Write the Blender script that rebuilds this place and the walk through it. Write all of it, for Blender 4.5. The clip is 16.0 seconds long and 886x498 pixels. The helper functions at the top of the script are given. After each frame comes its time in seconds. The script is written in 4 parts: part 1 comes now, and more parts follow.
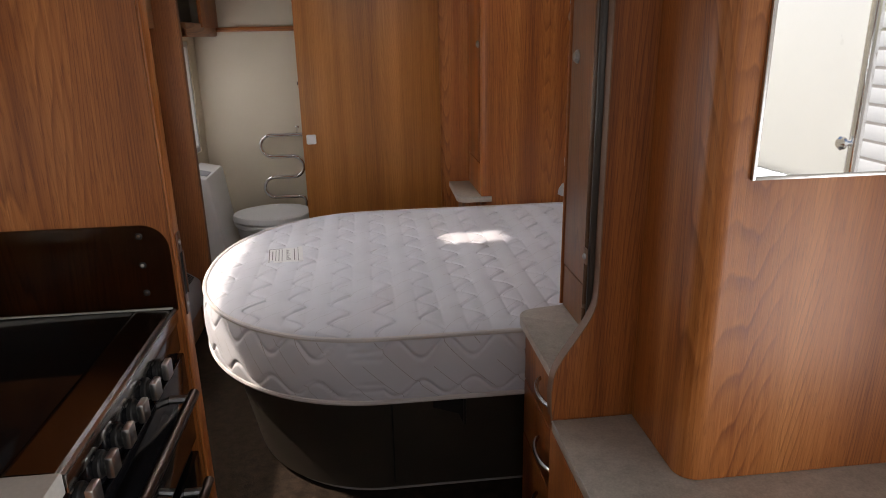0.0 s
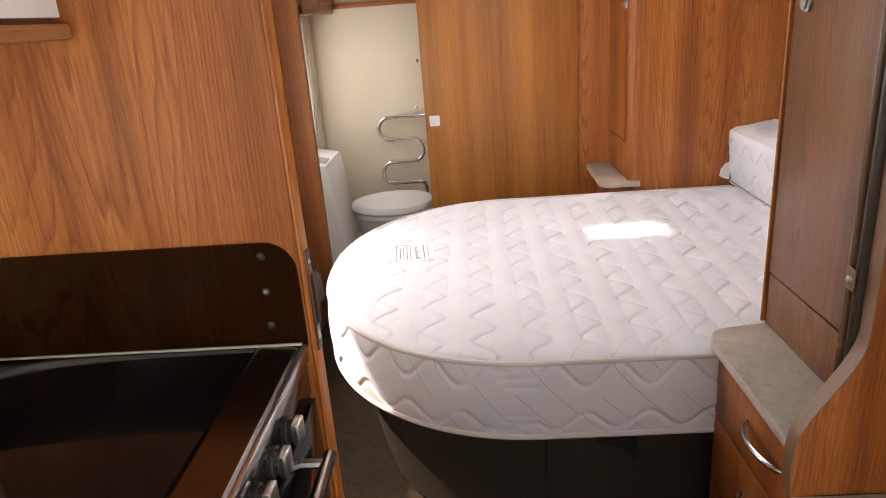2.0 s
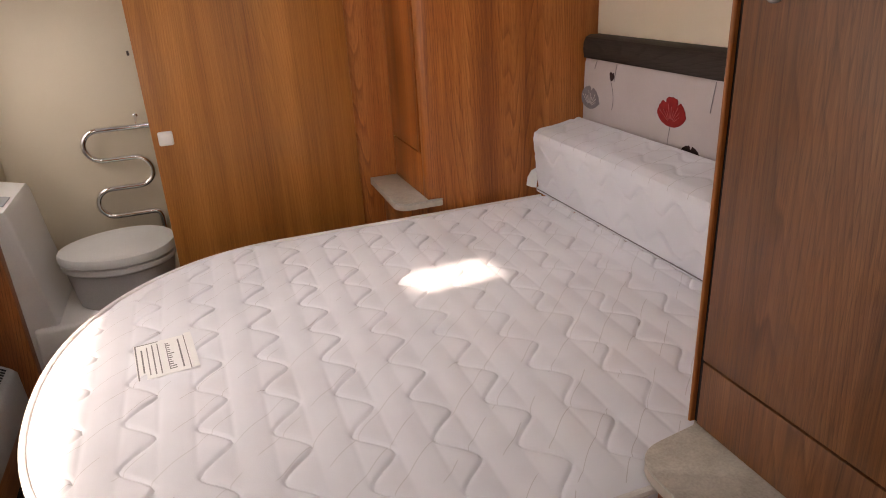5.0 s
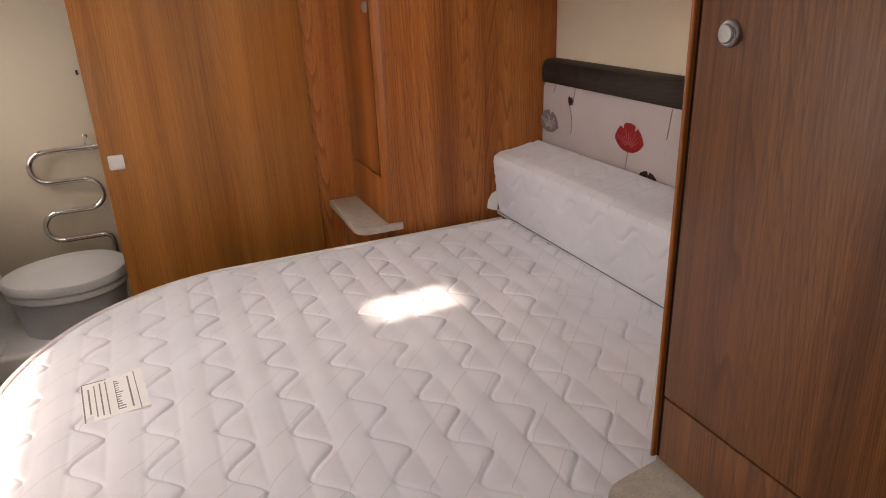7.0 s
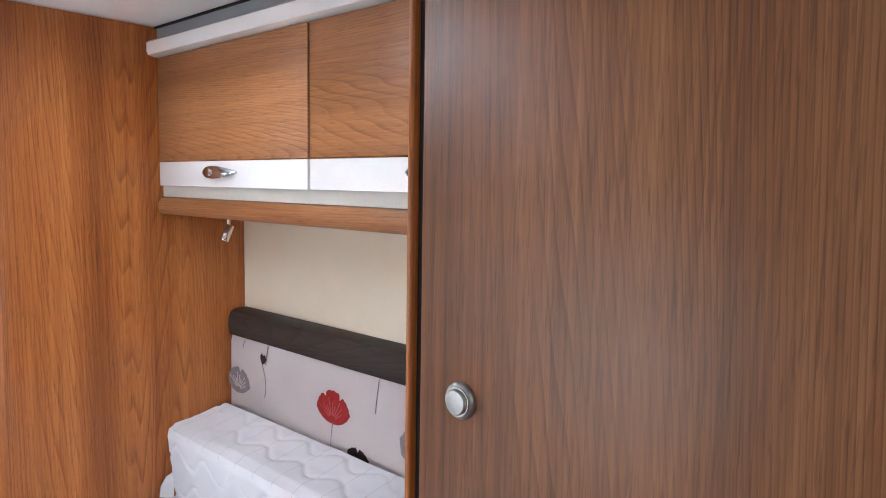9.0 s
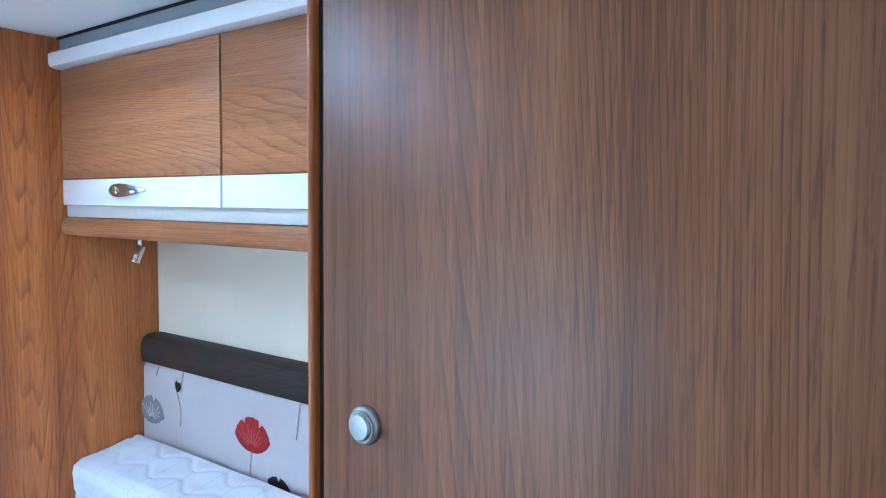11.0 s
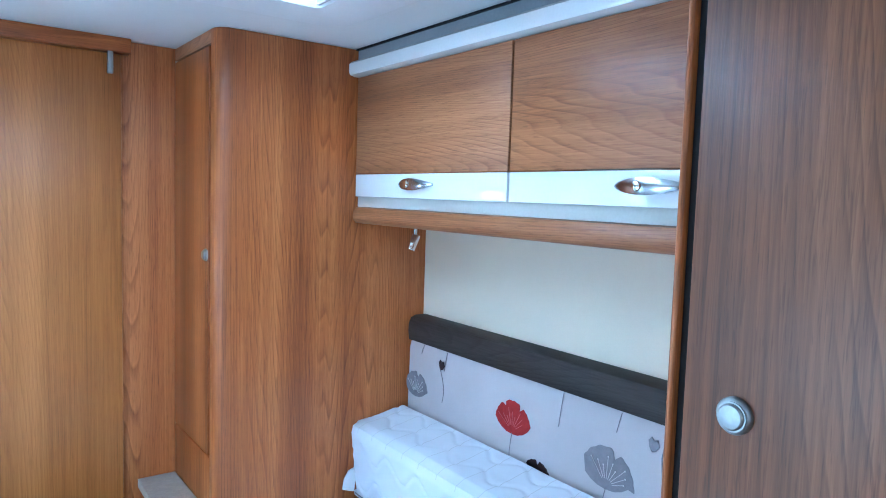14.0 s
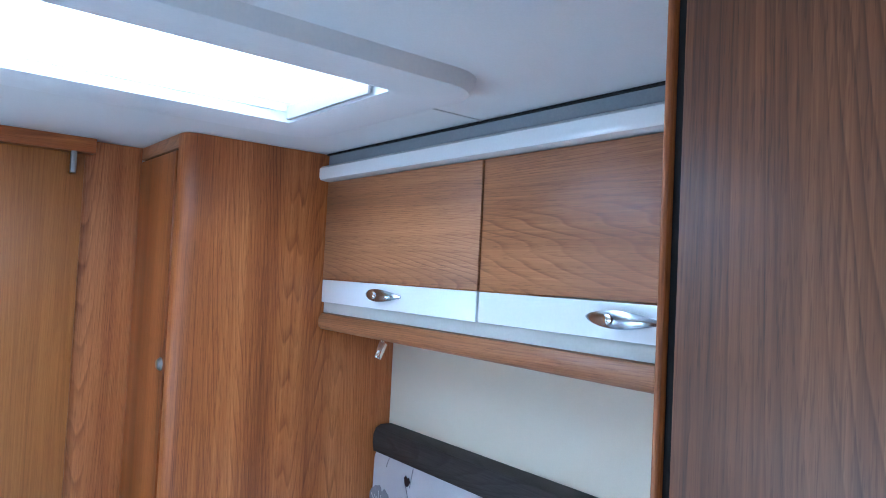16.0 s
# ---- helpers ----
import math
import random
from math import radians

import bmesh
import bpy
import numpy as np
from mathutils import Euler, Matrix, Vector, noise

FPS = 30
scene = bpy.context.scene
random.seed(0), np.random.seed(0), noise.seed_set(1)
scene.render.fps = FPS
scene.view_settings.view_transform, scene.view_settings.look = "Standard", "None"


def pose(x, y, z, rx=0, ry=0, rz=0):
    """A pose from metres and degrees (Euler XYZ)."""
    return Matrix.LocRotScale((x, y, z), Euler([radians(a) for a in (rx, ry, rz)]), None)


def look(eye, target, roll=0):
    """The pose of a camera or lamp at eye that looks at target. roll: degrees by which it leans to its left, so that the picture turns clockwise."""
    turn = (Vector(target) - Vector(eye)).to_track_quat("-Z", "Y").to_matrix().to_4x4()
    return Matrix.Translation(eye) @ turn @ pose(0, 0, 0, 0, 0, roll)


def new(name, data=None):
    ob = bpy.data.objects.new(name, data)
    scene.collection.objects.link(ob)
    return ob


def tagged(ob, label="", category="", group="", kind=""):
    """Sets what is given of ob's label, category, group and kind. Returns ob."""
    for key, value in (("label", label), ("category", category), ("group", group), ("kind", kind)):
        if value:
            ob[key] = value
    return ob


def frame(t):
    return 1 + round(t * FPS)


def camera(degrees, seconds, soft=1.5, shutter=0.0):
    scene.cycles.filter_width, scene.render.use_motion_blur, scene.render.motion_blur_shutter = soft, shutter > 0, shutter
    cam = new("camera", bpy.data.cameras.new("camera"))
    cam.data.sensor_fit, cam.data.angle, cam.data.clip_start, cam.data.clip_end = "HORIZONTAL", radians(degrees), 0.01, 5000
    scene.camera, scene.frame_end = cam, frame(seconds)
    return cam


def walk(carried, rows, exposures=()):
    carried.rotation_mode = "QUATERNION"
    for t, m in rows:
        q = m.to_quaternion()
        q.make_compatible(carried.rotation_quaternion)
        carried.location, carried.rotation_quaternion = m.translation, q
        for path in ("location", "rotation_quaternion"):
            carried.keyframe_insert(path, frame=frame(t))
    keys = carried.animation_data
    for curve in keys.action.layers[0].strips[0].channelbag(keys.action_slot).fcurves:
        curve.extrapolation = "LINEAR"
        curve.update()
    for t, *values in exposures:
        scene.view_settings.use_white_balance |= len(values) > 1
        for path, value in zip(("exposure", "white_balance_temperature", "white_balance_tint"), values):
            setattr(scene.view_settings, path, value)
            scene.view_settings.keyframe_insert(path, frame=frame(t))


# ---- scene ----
cam = camera(67.0, 16.0, soft=1.0)
PATH = [
    (0, (-0.034, 0.058, 1.446), (0.176, 1.95, 0.833), -1.1),
    (0.5, (-0.11, 0.122, 1.437), (0.028, 2.018, 0.816), -1.9),
    (1, (-0.151, 0.196, 1.438), (0.075, 2.081, 0.81), -1.9),
    (1.5, (-0.18, 0.288, 1.425), (-0.066, 2.179, 0.782), -2.3),
    (2, (-0.144, 0.396, 1.416), (-0.251, 2.279, 0.752), -4.4),
    (2.5, (-0.097, 0.504, 1.437), (-0.194, 2.386, 0.768), -5.0),
    (2.8, (-0.12, 0.598, 1.442), (-0.103, 2.501, 0.826), -3.3),
    (3, (-0.136, 0.679, 1.44), (0.017, 2.587, 0.862), -3.7),
    (3.5, (-0.175, 0.787, 1.447), (0.196, 2.657, 0.843), -4.1),
    (4, (-0.197, 0.903, 1.442), (0.235, 2.754, 0.817), -4.6),
    (4.5, (-0.184, 1.023, 1.423), (0.233, 2.851, 0.728), -4.9),
    (5, (-0.198, 1.091, 1.426), (0.414, 2.834, 0.659), -3.2),
    (5.2, (-0.194, 1.094, 1.44), (0.448, 2.826, 0.672), -3.3),
    (7.5, (-0.168, 1.152, 1.47), (0.615, 2.852, 0.765), -0.7),
    (8, (-0.05, 1.285, 1.525), (0.888, 2.988, 1.056), 2.1),
    (8.5, (-0.017, 1.405, 1.567), (1.211, 2.958, 1.283), 0.6),
    (9, (0.051, 1.409, 1.583), (1.54, 2.73, 1.39), 0.9),
    (9.5, (0.076, 1.402, 1.581), (1.66, 2.612, 1.42), 0.6),
    (12, (0.104, 1.411, 1.57), (1.736, 2.56, 1.438), 0.6),
    (12.5, (0.113, 1.433, 1.56), (1.78, 2.518, 1.35), 0.8),
    (13, (0.077, 1.441, 1.568), (1.634, 2.679, 1.358), 1.0),
    (13.5, (-0.023, 1.475, 1.57), (1.293, 2.971, 1.402), 2.1),
    (14, (-0.058, 1.48, 1.574), (1.135, 3.078, 1.418), 1.8),
    (14.5, (-0.073, 1.488, 1.587), (1.076, 3.118, 1.428), 1.8),
    (15, (-0.068, 1.491, 1.58), (1.07, 3.129, 1.427), 2.2),
    (15.5, (-0.049, 1.499, 1.591), (1.1, 3.131, 1.453), 3.0),
    (16, (-0.025, 1.514, 1.667), (1.229, 3.07, 1.739), 2.8),
]
walk(cam, [(t, look(eye, target, roll)) for t, eye, target, roll in PATH],
     exposures=[(0.0, -0.25, 7300, 17), (0.5, 0.40, 7850, 17), (1.0, 1.02, 7800, 16), (1.5, 1.04, 7900, 17), (2.0, 1.0, 7900, 18), (3.0, 0.92, 8300, 21), (3.5, 0.62, 8500, 23), (4.0, 0.55, 8500, 23), (5.0, 0.38, 8400, 23),
                (7.5, 0.24, 8450, 22), (8.0, 0.2, 9200, 28), (8.5, 0.9, 9000, 27), (9.0, 1.2, 6400, 12), (9.7, 1.35, 5000, 2), (12.0, 1.48, 4250, -6), (12.5, 1.44, 4180, -7), (13.0, 1.47, 4200, -7), (13.5, 1.40, 4260, -6), (15.0, 1.40, 4330, -6), (15.5, 1.40, 4420, -4), (16.0, 1.05, 4550, 0)])

# ---- light ----
SUN_WAY = Vector((1.0, -0.09, -1.45)).normalized()
world = bpy.data.worlds.new("sky")
scene.world = world
world.use_nodes = True
_n = world.node_tree.nodes
_sky = _n.new("ShaderNodeTexSky")
_sky.sky_type = "NISHITA"
_sky.sun_disc = False
_sky.sun_elevation = math.asin(-SUN_WAY.z)
_sky.sun_rotation = math.atan2(-SUN_WAY.x, -SUN_WAY.y)
_n["Background"].inputs["Strength"].default_value = 0.15
world.node_tree.links.new(_sky.outputs["Color"], _n["Background"].inputs["Color"])


def lamp(name, kind, m, energy, color=(1, 1, 1), **more):
    data = bpy.data.lights.new(name, kind)
    data.energy, data.color = energy, color
    if kind == "SUN":
        data.angle = radians(1.8)
    else:
        data.shape, data.size, data.size_y = "RECTANGLE", more["size"][0], more["size"][1]
    ob = new(name, data)
    ob.matrix_world = m
    return ob


lamp("sun", "SUN", look((-4, 3, 6), Vector((-4, 3, 6)) + SUN_WAY), 5.0, (1.0, 0.95, 0.87))
SKYC = (0.86, 0.93, 1.0)
DOORC = (0.80, 0.90, 1.0)
# daylight in the openings
lamp("daylight_front_window", "AREA", look((0.1, -2.17, 1.35), (0.1, 0, 1.25)), 8.0, DOORC, size=(1.7, 0.75))
lamp("daylight_doorway", "AREA", look((1.29, 0.11, 0.56), (0, 0.3, 0.75)), 17, DOORC, size=(0.9, 0.85))
lamp("daylight_bed_window", "AREA", look((-1.045, 2.52, 1.10), (0, 2.52, 1.0)), 3.4, SKYC, size=(0.8, 0.42))
lamp("daylight_kitchen_window", "AREA", look((-1.045, 0.45, 1.2), (0, 0.45, 1.0)), 0.5, SKYC, size=(0.8, 0.36))
lamp("daylight_rooflight", "AREA", look((-0.05, 2.68, 2.085), (-0.05, 2.68, 0)), 21, SKYC, size=(1.1, 0.42))
lamp("daylight_lounge_rooflight", "AREA", look((0.1, -0.9, 2.0), (0.1, -0.9, 0)), 3.5, SKYC, size=(0.6, 0.6))
lamp("daylight_washroom_window", "AREA", look((-1.04, 3.86, 1.1), (0, 3.86, 1.0)), 2.8, SKYC, size=(0.3, 0.55))


# ---- materials ----
def shader(name):
    m = bpy.data.materials.new(name)
    m.use_nodes = True
    nt = m.node_tree
    return m, nt, nt.nodes["Principled BSDF"]


def node(nt, kind, **values):
    n = nt.nodes.new(kind)
    for key, value in values.items():
        n.inputs[key].default_value = value
    return n


def link(nt, a, out, b, inp):
    nt.links.new(a.outputs[out], b.inputs[inp])


def ramp(nt, stops):
    r = nt.nodes.new("ShaderNodeValToRGB")
    els = r.color_ramp.elements
    while len(els) < len(stops):
        els.new(0.5)
    for e, (p, c) in zip(els, stops):
        e.position, e.color = p, (*c, 1)
    return r


def coords(nt, scale, jitter=True):
    tc = nt.nodes.new("ShaderNodeTexCoord")
    add = nt.nodes.new("ShaderNodeVectorMath")
    add.operation = "ADD"
    link(nt, tc, "Object", add, 0)
    if jitter:
        info = nt.nodes.new("ShaderNodeObjectInfo")
        mul = nt.nodes.new("ShaderNodeVectorMath")
        mul.operation = "SCALE"
        mul.inputs[0].default_value = (3.1, 5.3, 7.7)
        link(nt, info, "Random", mul, "Scale")
        link(nt, mul, 0, add, 1)
    mp = node(nt, "ShaderNodeMapping", Scale=scale)
    link(nt, add, 0, mp, "Vector")
    return mp


def plain(name, c1, c2, rough=0.5, metal=0.0, scale=6.0, bump=0.0, fine=180.0, coat=0.0, spec=0.5, sheen=0.0):
    """A two-tone surface: broad blotches, fine grain and relief."""
    m, nt, p = shader(name)
    mp = coords(nt, (1, 1, 1))
    broad = node(nt, "ShaderNodeTexNoise", Scale=scale, Detail=4.0, Roughness=0.6)
    grain = node(nt, "ShaderNodeTexNoise", Scale=fine, Detail=2.0)
    link(nt, mp, 0, broad, "Vector"), link(nt, mp, 0, grain, "Vector")
    mixv = nt.nodes.new("ShaderNodeMath")
    mixv.operation = "MULTIPLY_ADD"
    mixv.inputs[1].default_value = 0.45
    link(nt, grain, 0, mixv, 0)
    half = nt.nodes.new("ShaderNodeMath")
    half.operation = "MULTIPLY"
    half.inputs[1].default_value = 0.55
    link(nt, broad, 0, half, 0), link(nt, half, 0, mixv, 2)
    r = ramp(nt, [(0.32, c1), (0.68, c2)])
    link(nt, mixv, 0, r, 0), link(nt, r, 0, p, "Base Color")
    p.inputs["Metallic"].default_value = metal
    p.inputs["Specular IOR Level"].default_value = spec
    p.inputs["Coat Weight"].default_value = coat
    p.inputs["Coat Roughness"].default_value = 0.08
    p.inputs["Sheen Weight"].default_value = sheen
    rr = nt.nodes.new("ShaderNodeMapRange")
    rr.inputs["To Min"].default_value, rr.inputs["To Max"].default_value = max(0.02, rough - 0.07), rough + 0.08
    link(nt, broad, 0, rr, "Value"), link(nt, rr, 0, p, "Roughness")
    if bump:
        b = node(nt, "ShaderNodeBump", Strength=0.5, Distance=bump)
        link(nt, grain, 0, b, "Height"), link(nt, b, 0, p, "Normal")
    return m


def wood(name, along, dark, mid, light, rough=0.36, figure=1.0, fine=1.0, spec=0.5):
    """Laminate with thin dark growth lines in long cathedral figure, short pores and pale streaks along one axis."""
    m, nt, p = shader(name)

    def stretched(f):
        sq = [1.0, 1.0, 1.0]
        sq["xyz".index(along)] = f
        return coords(nt, sq)

    def op(kind, a, b):
        k = nt.nodes.new("ShaderNodeMath")
        k.operation = kind
        for i, v in enumerate((a, b)):
            if isinstance(v, (int, float)):
                k.inputs[i].default_value = v
            else:
                nt.links.new(v.outputs[0], k.inputs[i])
        return k

    far, mid_, near = stretched(0.014), stretched(0.05), stretched(0.075)
    slow = node(nt, "ShaderNodeTexNoise", Scale=2.9 / figure, Detail=0.0)
    wob = node(nt, "ShaderNodeTexNoise", Scale=22.0, Detail=1.0)
    streak = node(nt, "ShaderNodeTexNoise", Scale=210.0, Detail=4.0, Roughness=0.7)
    pore = node(nt, "ShaderNodeTexNoise", Scale=420.0, Detail=2.0, Roughness=0.6)
    band = node(nt, "ShaderNodeTexNoise", Scale=11.0, Detail=3.0)
    fade = node(nt, "ShaderNodeTexNoise", Scale=26.0, Detail=2.0)
    for n, c in ((slow, near), (wob, far), (streak, far), (pore, mid_), (band, far), (fade, near)):
        link(nt, c, 0, n, "Vector")
    # distance across the grain, on every face of a panel
    sep = nt.nodes.new("ShaderNodeSeparateXYZ")
    link(nt, far, 0, sep, 0)
    across = nt.nodes.new("ShaderNodeMath")
    across.operation = "ADD"
    a, b = ["xyz".index(k) for k in "xyz" if k != along]
    nt.links.new(sep.outputs[a], across.inputs[0]), nt.links.new(sep.outputs[b], across.inputs[1])
    turns = op("ADD", op("ADD", op("MULTIPLY", across, 110.0), op("MULTIPLY", slow, 92.0 * figure)), op("MULTIPLY", wob, 3.0))
    rings = op("FRACT", turns, 0.0)
    total = op("ADD", op("MULTIPLY", streak, 0.32), op("MULTIPLY", band, 0.50))
    r = ramp(nt, [(0.41 - 0.13, dark), (0.41, mid), (0.41 + 0.13, light)])
    link(nt, total, 0, r, 0)
    ringline = ramp(nt, [(0.0, (0.50, 0.42, 0.36)), (0.10, (0.66, 0.59, 0.53)), (0.30, (1, 1, 1)), (0.74, (1.04, 1.05, 1.06)), (0.90, (1.20, 1.23, 1.26)), (1.0, (0.50, 0.42, 0.36))])
    link(nt, rings, 0, ringline, 0)
    poreline = ramp(nt, [(0.36, (0.38, 0.31, 0.26)), (0.43, (1, 1, 1)), (0.62, (1, 1, 1)), (0.70, (1.25, 1.28, 1.30))])
    link(nt, pore, 0, poreline, 0)
    amount = nt.nodes.new("ShaderNodeMapRange")
    amount.inputs["From Min"].default_value, amount.inputs["From Max"].default_value = 0.34, 0.66
    amount.inputs["To Min"].default_value, amount.inputs["To Max"].default_value = 0.20 * fine, 0.80 * fine
    link(nt, fade, 0, amount, "Value")
    out = r.outputs[0]
    for src, share in ((ringline, amount), (poreline, 0.42 * fine)):
        mul = nt.nodes.new("ShaderNodeMix")
        mul.data_type, mul.blend_type = "RGBA", "MULTIPLY"
        if isinstance(share, float):
            mul.inputs[0].default_value = share
        else:
            nt.links.new(share.outputs[0], mul.inputs[0])
        nt.links.new(out, mul.inputs[6]), nt.links.new(src.outputs[0], mul.inputs[7])
        out = mul.outputs[2]
    nt.links.new(out, p.inputs["Base Color"])
    p.inputs["Specular IOR Level"].default_value = spec
    rr = nt.nodes.new("ShaderNodeMapRange")
    rr.inputs["To Min"].default_value, rr.inputs["To Max"].default_value = rough - 0.06, rough + 0.14
    link(nt, streak, 0, rr, "Value"), link(nt, rr, 0, p, "Roughness")
    b = node(nt, "ShaderNodeBump", Strength=0.4, Distance=0.0006)
    link(nt, pore, 0, b, "Height"), link(nt, b, 0, p, "Normal")
    return m


WD, WM, WL = (0.200, 0.052, 0.010), (0.382, 0.119, 0.026), (0.54, 0.204, 0.057)
wood_v = wood("wood_laminate_upright", "z", WD, WM, WL)
wood_h = wood("wood_laminate_level", "y", (0.190, 0.074, 0.028), (0.335, 0.140, 0.055), (0.47, 0.220, 0.096), figure=1.0, fine=1.0)
wood_x = wood("wood_laminate_across", "x", WD, WM, WL)
wood_door = wood("wood_laminate_sliding_door", "z", (0.225, 0.076, 0.014), (0.375, 0.138, 0.028), (0.49, 0.198, 0.047), figure=0.8, fine=0.45)
wood_ward = wood("wood_laminate_wardrobe", "z", (0.098, 0.034, 0.011), (0.205, 0.077, 0.026), (0.315, 0.134, 0.052), rough=0.38, figure=1.15, fine=1.0, spec=0.55)
wood_post = wood("reddish_wood_post", "z", (0.125, 0.036, 0.010), (0.235, 0.074, 0.020), (0.34, 0.122, 0.038), rough=0.40, figure=0.8)
wood_dark = wood("dark_wood_band", "y", (0.012, 0.009, 0.008), (0.026, 0.020, 0.018), (0.05, 0.040, 0.037), rough=0.46, spec=0.3)
wall_cream = plain("cream_wallboard", (0.69, 0.608, 0.475), (0.75, 0.668, 0.535), 0.55, scale=2.0, bump=0.0006, fine=420)
ceil_white = plain("ceiling_board", (0.74, 0.74, 0.73), (0.80, 0.80, 0.79), 0.6, scale=2.0, bump=0.0004, fine=300)
plastic_white = plain("white_plastic", (0.74, 0.745, 0.75), (0.80, 0.80, 0.80), 0.35, scale=4.0)
gloss_white = plain("gloss_white_laminate", (0.78, 0.79, 0.80), (0.83, 0.84, 0.85), 0.12, scale=3.0, coat=0.4)
# trim and plates; also the painted shade strip above the locker cornice
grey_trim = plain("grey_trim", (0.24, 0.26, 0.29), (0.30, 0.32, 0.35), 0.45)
beige_strip = plain("beige_grey_strip", (0.44, 0.43, 0.39), (0.50, 0.49, 0.45), 0.4)
stone_top = plain("stone_effect_worktop", (0.32, 0.295, 0.257), (0.50, 0.465, 0.41), 0.34, scale=34.0, fine=210.0)
stone_edge = plain("stone_effect_edging", (0.42, 0.365, 0.31), (0.53, 0.47, 0.41), 0.34, scale=22.0, fine=95.0)
carpet = plain("brown_carpet", (0.010, 0.0065, 0.0045), (0.044, 0.030, 0.022), 0.95, scale=30.0, fine=260.0, bump=0.004, spec=0.1)
leather = plain("dark_brown_leatherette", (0.034, 0.028, 0.022), (0.054, 0.045, 0.036), 0.33, scale=5.0, bump=0.0012, fine=240.0)
black_gloss = plain("black_glass", (0.004, 0.004, 0.005), (0.008, 0.008, 0.009), 0.06, scale=5.0, spec=0.22)
black_matt = plain("black_plastic", (0.008, 0.008, 0.008), (0.018, 0.017, 0.016), 0.45)
nickel_dark = plain("dark_nickel", (0.40, 0.395, 0.39), (0.52, 0.515, 0.51), 0.18, 1.0)
post_grey = plain("grey_brown_post", (0.030, 0.023, 0.019), (0.045, 0.035, 0.029), 0.36)
steel = plain("brushed_steel", (0.46, 0.44, 0.42), (0.60, 0.58, 0.55), 0.30, 1.0, fine=300.0)
dark_steel = plain("dark_steel", (0.10, 0.075, 0.06), (0.15, 0.115, 0.095), 0.32, 1.0)
strip_brown = plain("glossy_brown_steel", (0.12, 0.102, 0.094), (0.155, 0.134, 0.122), 0.24, 1.0)
fold_white = plain("pleated_blind_cloth", (0.62, 0.62, 0.61), (0.70, 0.70, 0.69), 0.8, bump=0.0006)
chrome = plain("chrome", (0.80, 0.80, 0.80), (0.90, 0.90, 0.90), 0.09, 1.0)
handle_chrome = plain("dark_chrome", (0.46, 0.49, 0.53), (0.54, 0.57, 0.61), 0.20, 1.0)
nickel = plain("satin_nickel", (0.32, 0.33, 0.33), (0.41, 0.42, 0.42), 0.42, 1.0)
rail_brown = plain("glossy_brown_rail", (0.10, 0.055, 0.034), (0.14, 0.08, 0.05), 0.25, spec=0.6)
pleat_brown = plain("dark_brown_pleats", (0.030, 0.018, 0.012), (0.05, 0.032, 0.022), 0.7)
brown_strap = plain("brown_leather_strap", (0.16, 0.085, 0.05), (0.23, 0.13, 0.08), 0.5, bump=0.0008)
toilet_grey = plain("pale_grey_toilet_plastic", (0.60, 0.61, 0.61), (0.68, 0.69, 0.69), 0.32)
toilet_dark = plain("grey_toilet_plastic", (0.42, 0.42, 0.425), (0.50, 0.50, 0.505), 0.4)
heater_grey = plain("grey_heater_casing", (0.24, 0.245, 0.25), (0.31, 0.315, 0.32), 0.4)
fabric_pale = plain("pale_lilac_fabric", (0.43, 0.385, 0.385), (0.50, 0.45, 0.45), 0.85, scale=5.0, bump=0.0009, fine=600.0, spec=0.2, sheen=0.2)
print_red = plain("poppy_print_red", (0.21, 0.012, 0.014), (0.33, 0.026, 0.026), 0.8, scale=60.0, fine=500, spec=0.2)
print_rose = plain("poppy_print_rose_lines", (0.44, 0.10, 0.10), (0.52, 0.14, 0.14), 0.8, spec=0.2)
print_grey = plain("poppy_print_grey", (0.18, 0.165, 0.18), (0.25, 0.23, 0.25), 0.8, scale=60.0, fine=500, spec=0.2)
print_dark = plain("poppy_print_dark", (0.020, 0.010, 0.010), (0.045, 0.02, 0.02), 0.8, scale=60.0, fine=500, spec=0.2)
print_maroon = plain("poppy_print_maroon", (0.055, 0.014, 0.014), (0.095, 0.026, 0.024), 0.8, scale=60.0, fine=500, spec=0.2)
print_pale = plain("poppy_print_pale_lines", (0.56, 0.50, 0.50), (0.62, 0.56, 0.56), 0.8, spec=0.2)
label_cloth = plain("white_label_cloth", (0.70, 0.70, 0.71), (0.77, 0.77, 0.77), 0.7, bump=0.0005)
ink = plain("grey_ink", (0.15, 0.15, 0.155), (0.23, 0.23, 0.235), 0.8)
piping_mat = plain("cream_piping", (0.60, 0.575, 0.565), (0.68, 0.655, 0.645), 0.8, bump=0.0008, fine=500)
screen_white = plain("cool_white_painted_sheet", (0.80, 0.86, 0.89), (0.84, 0.89, 0.92), 0.3, scale=3.0)
edging_grey = plain("grey_brown_edging", (0.17, 0.088, 0.048), (0.24, 0.130, 0.076), 0.4, scale=12.0)
pale_sheet = plain("pale_grey_sheet", (0.30, 0.29, 0.28), (0.40, 0.39, 0.38), 0.5, scale=9.0)
bronze = plain("bronze_strike_plate", (0.12, 0.055, 0.035), (0.20, 0.095, 0.06), 0.3, 0.8)
pull_grey = plain("pale_grey_pull_bar", (0.46, 0.43, 0.42), (0.54, 0.51, 0.50), 0.4)
outside_boards = plain("pale_painted_boards", (0.68, 0.72, 0.76), (0.78, 0.81, 0.84), 0.7)
gravel = plain("pale_gravel", (0.22, 0.21, 0.19), (0.40, 0.38, 0.35), 0.95, scale=30, bump=0.01)
# near-black colour that stands in for the shade inside gaps, holes and slots
void_black = plain("painted_gap_shade", (0.004, 0.004, 0.004), (0.008, 0.007, 0.007), 0.8)


